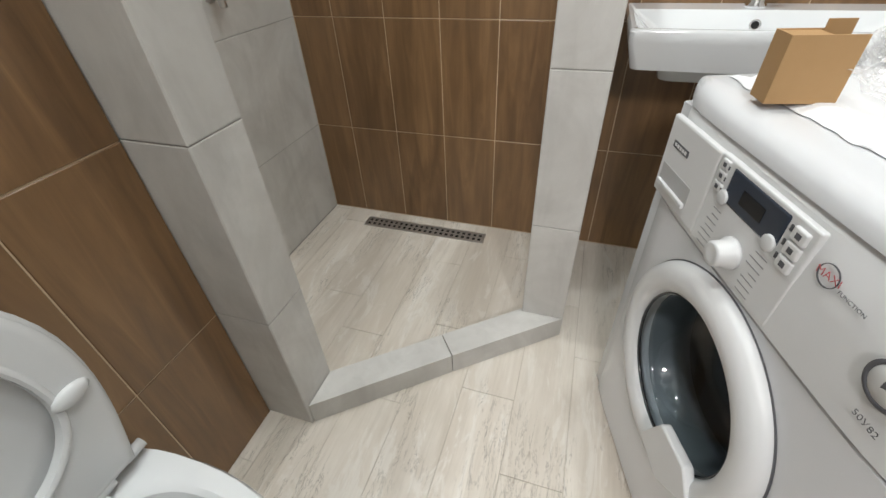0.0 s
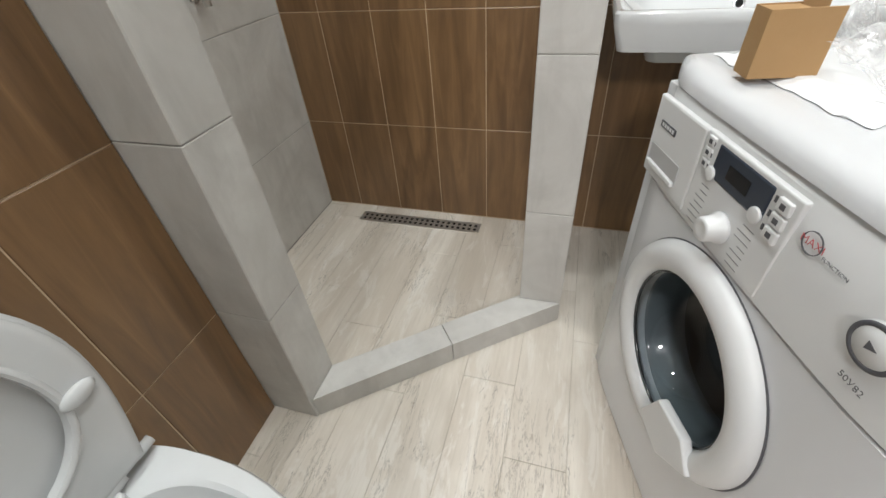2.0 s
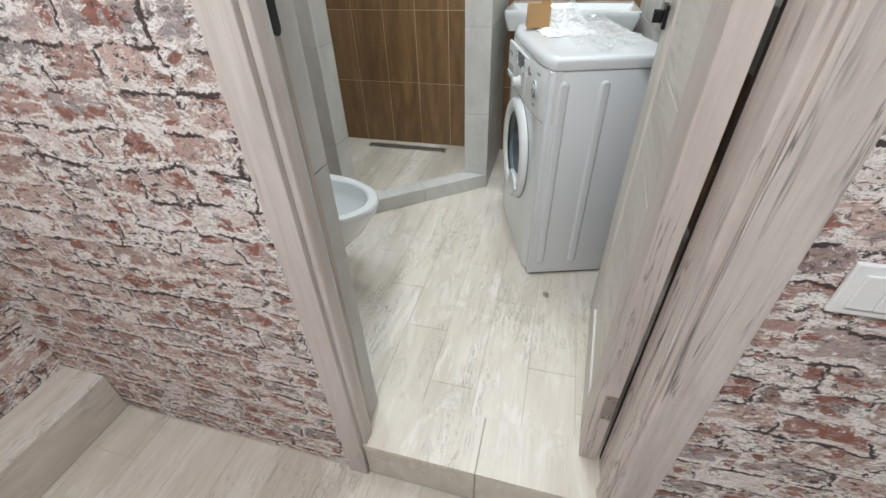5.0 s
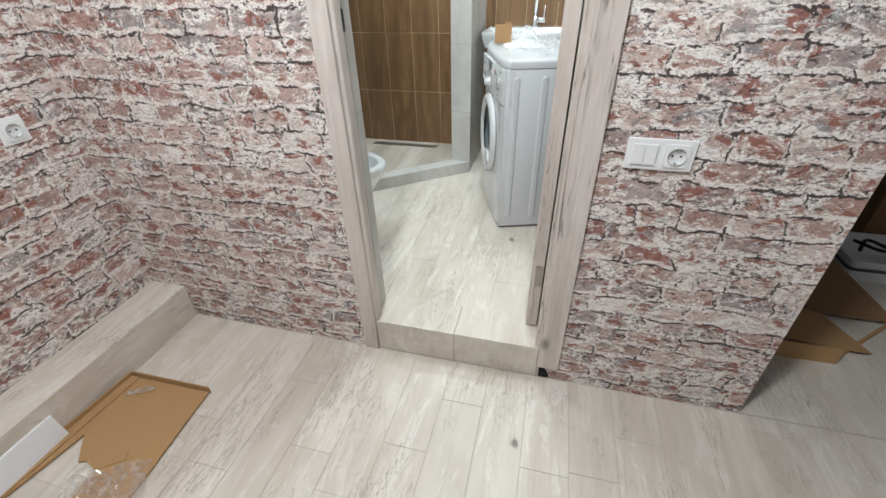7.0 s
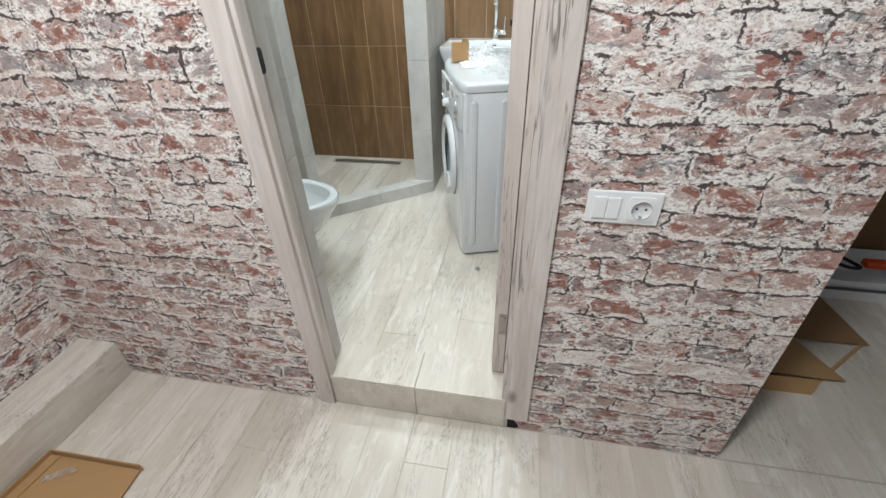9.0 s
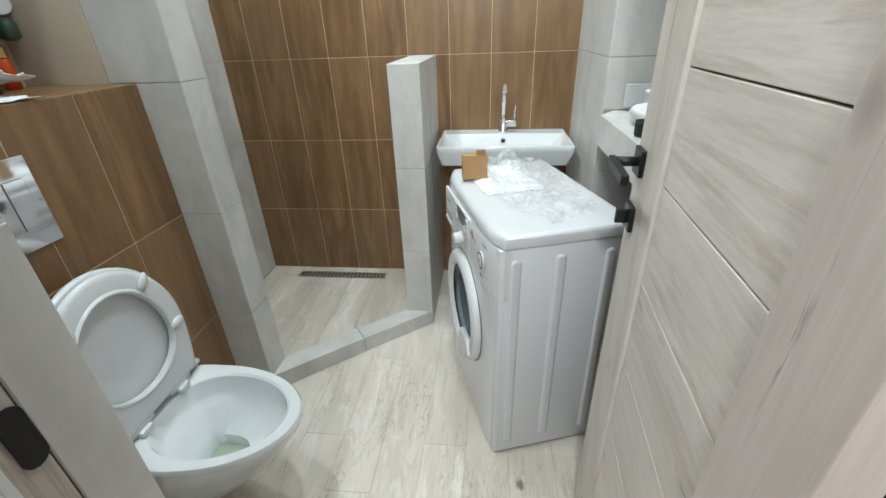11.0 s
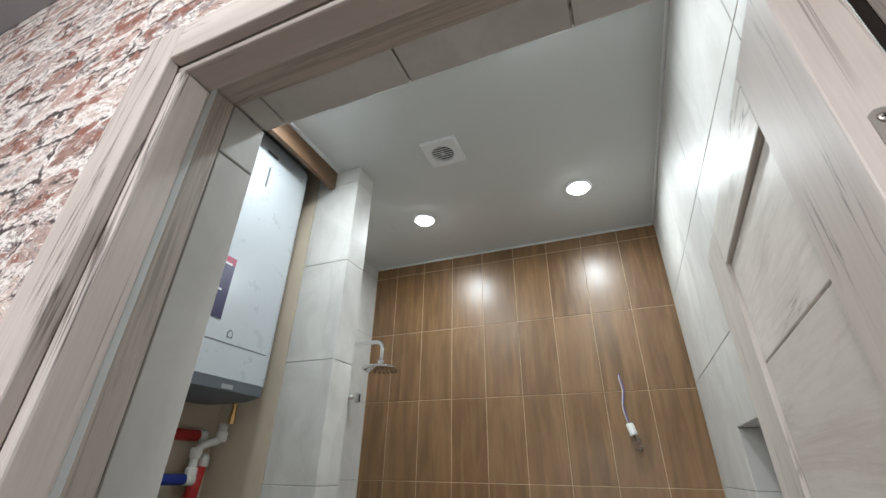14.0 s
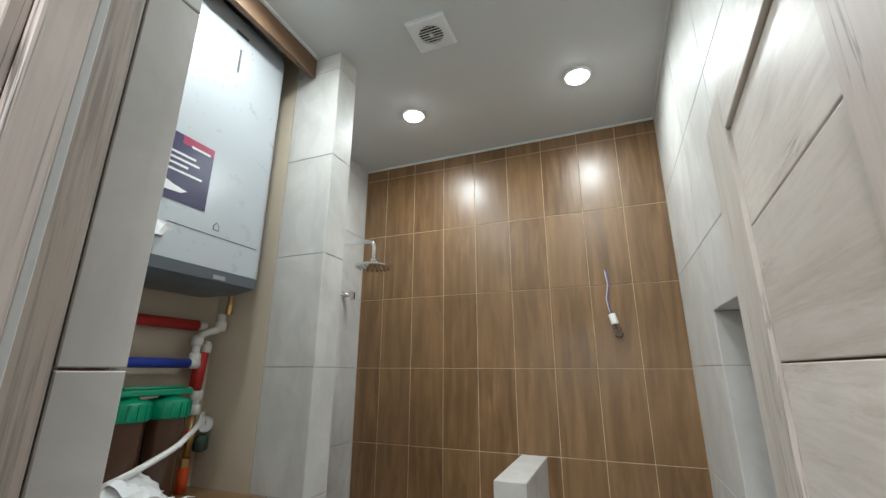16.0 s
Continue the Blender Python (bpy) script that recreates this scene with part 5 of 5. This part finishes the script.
part("ring", turned([(0.0485, -0.010), (0.0485, -0.018), (0.053, -0.020), (0.079, -0.0155)], 40, None, False, False), PLASTIC, fan, "", True)
part("dark_inside", turned([(0.05, -0.0035), (0.05, -0.005)], 32), RUBBER, fan)
for i in range(7):
    y = -0.039 + 0.013 * i
    half = math.sqrt(0.0485 ** 2 - y * y)
    part("slat", box(-half, half, y - 0.0013, y + 0.0013, -0.016, -0.0125), PLASTIC, fan)
part("boss", turned([(0.009, -0.0165), (0.008, -0.018), (0.002, -0.0185)], 24), PLASTIC, fan, "", True)
pendant = thing("bare_bulb", pose(1.44, 2.003, 2.092), "unlit bare bulb hanging on wires from the tiles", "bulb")
part("wire", tube([(0, 0, 0), (0.003, -0.015, -0.02), (0.014, -0.018, -0.07), (-0.004, -0.02, -0.14), (0.004, -0.02, -0.195), (0.012, -0.022, -0.225)], 0.0022, 8), WIRE_B, pendant, "thin blue wire", True)
part("wire", tube([(0, 0, 0), (-0.002, -0.013, -0.025), (0.006, -0.022, -0.08), (-0.010, -0.018, -0.15), (-0.002, -0.024, -0.2), (0.004, -0.024, -0.228)], 0.0022, 8), WIRE_W, pendant, "thin white wire", True)
hang = pose(0.008, -0.024, -0.225, 0, -14, 0)
part("holder", turned([(0.012, 0), (0.0165, -0.003), (0.0165, -0.042), (0.0185, -0.046), (0.0185, -0.052)], 24, hang), PPR, pendant, "white lamp holder", True)
part("bulb", turned([(0.012, -0.05), (0.014, -0.06), (0.021, -0.078), (0.0225, -0.092), (0.018, -0.108), (0.008, -0.1175), (0.001, -0.119)], 28, hang, False, True), CLEAR, pendant, "clear glass bulb", True)
part("filament", tube([(-0.006, 0, -0.055), (-0.008, 0, -0.085), (0.0, 0, -0.078), (0.008, 0, -0.085), (0.006, 0, -0.055)], 0.0008, 6), STEEL, pendant, "", True, hang)


# ---- hall things ----
def euro_socket(parent, at, facing):
    m = Matrix.Translation(at) @ FACING[facing]
    cup = part("socket_cup", turned([(0.0215, 0.0095), (0.0215, 0.003), (0.002, 0.003)], 32, None, False, True), PLASTIC, parent, "round socket recess", True, m)
    for dx in (-0.0095, 0.0095):
        part("pin_hole", turned([(0.0028, 0.0032), (0.0028, 0.0036)], 12, pose(dx, 0, 0)), HOLE_SHADE, cup)
    for dy in (-0.018, 0.018):
        part("earth_clip", box(-0.003, 0.003, dy - 0.003, dy + 0.003, 0.003, 0.008), STEEL, cup)


def face_ring(outer, inner, z0, z1, n=32):
    """A square plate with a round hole."""
    sq = []
    for i in range(n):
        a = 2 * math.pi * (i + 0.5) / n
        k = 1 / max(abs(math.cos(a)), abs(math.sin(a)))
        sq.append((outer * k * math.cos(a), outer * k * math.sin(a)))
    ci_ = [(inner * math.cos(2 * math.pi * (i + 0.5) / n), inner * math.sin(2 * math.pi * (i + 0.5) / n)) for i in range(n)]
    return loft([[(x, y, z0) for x, y in sq], [(x, y, z1) for x, y in sq], [(x, y, z1) for x, y in ci_], [(x, y, z0) for x, y in ci_]], False, False)


switch = thing("light_switch", pose(1.878, -0.0805, 0.773), "white double switch and socket plate on brick print", "switch")
part("plate", box(-0.080, 0.080, -0.008, 0, -0.0405, 0.0405, 0.003), SOCKET, switch)
part("rocker", box(-0.066, -0.037, -0.0125, -0.008, -0.027, 0.027, 0.002), SOCKET, switch)
part("rocker", box(-0.0365, -0.0075, -0.0125, -0.008, -0.027, 0.027, 0.002), SOCKET, switch)
part("socket_face", face_ring(0.029, 0.0216, 0.0081, 0.0115), SOCKET, switch, "", False, Matrix.Translation((0.038, 0, 0)) @ FACING["-y"])
euro_socket(switch, (0.038, -0.0055, 0), "-y")
sock2 = thing("wall_socket", pose(-0.0395, -0.262, 0.776), "white wall socket on brick print", "socket")
part("plate", box(0, 0.008, -0.0405, 0.0405, -0.0405, 0.0405, 0.003), SOCKET, sock2)
part("socket_face", face_ring(0.029, 0.0216, 0.0081, 0.0115), SOCKET, sock2, "", False, FACING["+x"])
euro_socket(sock2, (0.0055, 0, 0), "+x")

card = thing("cardboard_sheet", pose(0.32, -0.64, HALL), "flattened torn brown cardboard box on the hall floor", "cardboard")
part("sheet", prism([(-0.16, 0.19), (0.175, 0.195), (0.21, -0.2), (0.16, -0.34), (0.05, -0.34), (0.03, -0.10), (-0.05, -0.13), (-0.12, -0.05), (-0.17, -0.30), (-0.20, -0.33)], 0.004, 0.012, 0.001), CARD, card)
for a, e in (((-0.165, 0.192), (0.178, 0.197)), ((-0.205, -0.33), (-0.165, 0.192))):
    d = Vector((e[0] - a[0], e[1] - a[1], 0)).normalized()
    n = (-d.y * 0.004, d.x * 0.004)
    part("edge_lip", prism([a, e, (e[0] + n[0], e[1] + n[1]), (a[0] + n[0], a[1] + n[1])], 0.001, 0.034), CARD, card, "upturned cardboard edge")
part("fold", prism([(-0.17, 0.185), (-0.13, 0.19), (-0.17, -0.33), (-0.21, -0.33)], 0.0125, 0.017, 0.001), CARD, card)
part("fold", prism([(-0.03, -0.12), (0.08, -0.06), (0.10, -0.09), (0.03, -0.14)], 0.0125, 0.016, 0.001), CARD, card)
film3 = part("plastic_film", crumple(22, 30, 0.14, 0.24, 0.05, 4.4, 0, 12, single=True), FILM, None, "", False, pose(0.30, -0.83, HALL + 0.013, 0, 0, -60))
tagged(film3, "crumpled clear packing film on the cardboard", "plastic film")
film4 = part("plastic_film", crumple(8, 18, 0.03, 0.10, 0.02, 7.7, 0, 14, single=True), FILM, None, "", False, pose(0.20, -0.52, HALL + 0.013, 0, 0, -60))
tagged(film4, "strip of clear film on the cardboard", "plastic film")
board = thing("white_board", pose(0.142, -0.92, HALL), "white packing board leaning on the grey ledge", "board")
part("panel", box(-0.0, 0.012, -0.22, 0.22, 0.0, 0.11, 0.002), FOAM, board, "", False, pose(0, 0, 0, 0, -8, 0))

box_a = thing("open_carton", pose(2.72, 0.34, HALL), "open brown cardboard box in the dim side room", "carton")
part("flap", prism([(-0.25, -0.10), (0.20, -0.03), (0.10, 0.16), (-0.25, 0.18)], 0.05, 0.054), CARD, box_a, "", False, pose(0, 0, 0, 0, 10, 0))
part("wall", box(-0.25, 0.06, -0.103, -0.099, 0, 0.08), CARD, box_a)
part("wall", prism([(0.05, -0.10), (0.40, 0.20), (0.395, 0.21), (0.045, -0.09)], 0.0, 0.02), CARD, box_a)
part("back", prism([(-0.2, 0.0), (0.42, 0.0), (0.12, 0.36), (-0.1, 0.36)], 0, 0.004), CARD_AND_SHADE, box_a, "", False, pose(-0.02, 0.18, 0.02, 38, 0, 0))
crate = thing("tool_tray", pose(3.28, 0.98, HALL), "white tray full of tools on the side room floor", "tray")
part("tray", loft([rrect(-0.20, 0.24, -0.13, 0.13, 0.02, 0.0), rrect(-0.22, 0.26, -0.15, 0.15, 0.03, 0.12), rrect(-0.21, 0.25, -0.14, 0.14, 0.03, 0.12), rrect(-0.19, 0.23, -0.12, 0.12, 0.02, 0.01)]), CLOTH, crate)
part("band", loft([rrect(-0.218, 0.258, -0.148, 0.148, 0.03, 0.065), rrect(-0.222, 0.262, -0.152, 0.152, 0.03, 0.085)], False, False), INK, crate)
part("cable", tube([(-0.15, -0.05, 0.125), (-0.08, 0.06, 0.14), (0.0, -0.05, 0.13), (-0.1, -0.08, 0.15), (-0.14, 0.03, 0.135)], 0.008, 8), RUBBER, crate, "black cable", True)
part("grip", box(0.02, 0.12, -0.03, 0.02, 0.115, 0.15, 0.01), ORANGE, crate, "orange tool grip")
part("bottle", turned([(0.04, 0), (0.042, 0.06), (0.02, 0.09), (0.018, 0.11)], 20, pose(0.13, 0.0, 0.13, 70, 0, 60)), PLASTIC, crate, "", True)
darkbox = thing("dark_carton", pose(3.55, 1.35, HALL), "closed dark brown cardboard box against the wall", "carton")
part("carton", box(-0.3, 0.25, -0.2, 0.2, 0, 0.42, 0.004), CARD_AND_SHADE, darkbox)
part("tape", box(-0.03, 0.03, -0.2008, 0.2008, 0.4201, 0.4212), CARD, darkbox)


# ---- tiles and planks ----
def named(n):
    return bpy.data.objects[n]


tiles(named("wall_back"), "-y", 2.005, [0.0, 0.158, 0.357, 0.557, 0.757, 0.958, 1.159, 1.36, 1.561, 1.7625], ROWS_Z, BROWN)
tiles(named("wall_shower"), "+x", 0.0, [1.113, 2.004], ROWS_Z, GREY)
tiles(named("column"), "-y", 0.99, [0.27, 0.4905], ROWS_Z, GREY)
tiles(named("column"), "+x", 0.4905, [0.99, 1.112], ROWS_Z, GREY)
tiles(named("column"), "+y", 1.112, [0.001, 0.4905], ROWS_Z, GREY)
tiles(named("wall_toilet"), "+x", 0.354, [0.06, 0.178, 0.378, 0.58, 0.781, 0.989], [0.0, 0.394, 0.80, 1.2065], BROWN)
tiles(named("wall_toilet"), "+z", 1.2065, [0.001, 0.354], [0.06, 0.178, 0.378, 0.58, 0.781, 0.987], BROWN)
tiles(named("wall_right"), "-x", 1.762, [1.425, 2.004], ROWS_R, GREY)
tiles(named("wall_right"), "-y", 1.425, [1.762, 2.1], [0.0, 0.40, 0.81, 0.93], GREY)
tiles(named("wall_right"), "-y", 1.425, [1.762, 2.1], [1.036, 1.21, 1.62, 1.796], GREY)
tiles(named("wall_over_alcove"), "-x", 1.762, [0.26, 0.423, 1.023, 1.4245], [1.796, 2.033, 2.445, CEIL], GREY)
tiles(named("wall_alcove_back"), "-x", 2.1, [0.26, 0.4, 0.6, 0.8, 1.0, 1.2, 1.424], [0.0, 0.40, 0.81, 0.931], BROWN)
tiles(named("wall_alcove_back"), "-x", 2.1, [0.26, 0.825, 1.424], [1.036, 1.21, 1.62, 1.796], GREY)
tiles(half_wall, "-y", 1.4795, [0.97, 1.095], [0.0, 0.408, 0.805, 1.206], GREY)
tiles(half_wall, "-x", 0.97, [1.48, 2.004], [0.0, 0.408, 0.805, 1.206], GREY)
tiles(half_wall, "+x", 1.095, [1.48, 2.004], [0.0, 0.408, 0.805, 1.206], GREY)
tiles(half_wall, "+z", 1.2065, [0.9705, 1.0945], [1.4805, 2.0035], GREY)
tiles(named("wall_door_left"), "+x", 1.0195, [0.0, 0.0575], [0.023, 0.40, 0.802, 1.204, 1.604, 2.01, 2.09], GREY)
tiles(named("wall_door_over"), "-z", 2.0895, [1.0205, 1.06, 1.257, 1.455, 1.653], [0.0005, 0.0575], GREY)


def planks(parent, z, x0, x1, y0, y1, first, width, length, phases, seed):
    rng = random.Random(seed)
    k = math.floor((x0 - first) / width)
    while first + k * width < x1:
        a, b = max(x0, first + k * width), min(x1, first + (k + 1) * width)
        y = phases.get(k, rng.uniform(0, length)) % length
        cuts = [y0]
        while y < y1:
            if y > y0 + 0.02:
                cuts.append(y)
            y += length
        cuts.append(y1)
        if b - a > 0.01:
            tiles(parent, "+z", z, [a, b], cuts, FLOOR, "plank", 0.005, 0.0016, 0.0008)
        k += 1


planks(named("floor"), 0.0, 0.001, 2.1, 0.084, 2.004, 0.698, 0.1498, 0.613, {0: 0.803, 1: 1.21, 2: 0.394, 3: 0.18, 4: 0.59, 5: 0.30, -1: 0.50}, 4)
hall_ground = named("hall_floor")


def hall_planks(x0, x1, y0, y1, first, width, length, phases, seed):
    rng = random.Random(seed)
    k = math.floor((x0 - first) / width)
    while first + k * width < x1:
        a, b = max(x0, first + k * width), min(x1, first + (k + 1) * width)
        top = phases.get(k, -rng.uniform(0.0, length))
        cuts = [y1]
        y = top
        while y > y0:
            if y < y1 - 0.02:
                cuts.append(y)
            y -= length
        cuts.append(y0)
        if b - a > 0.01:
            tiles(hall_ground, "+z", HALL, [a, b], cuts[::-1], FLOOR, "plank", 0.005, 0.0016, 0.0008)
        k += 1


hall_planks(0.131, 4.05, -2.6, -0.085, 1.195, 0.148, 0.613, {0: -0.472, 1: -0.266, 2: -0.05, 3: -0.45, -4: -0.678}, 9)
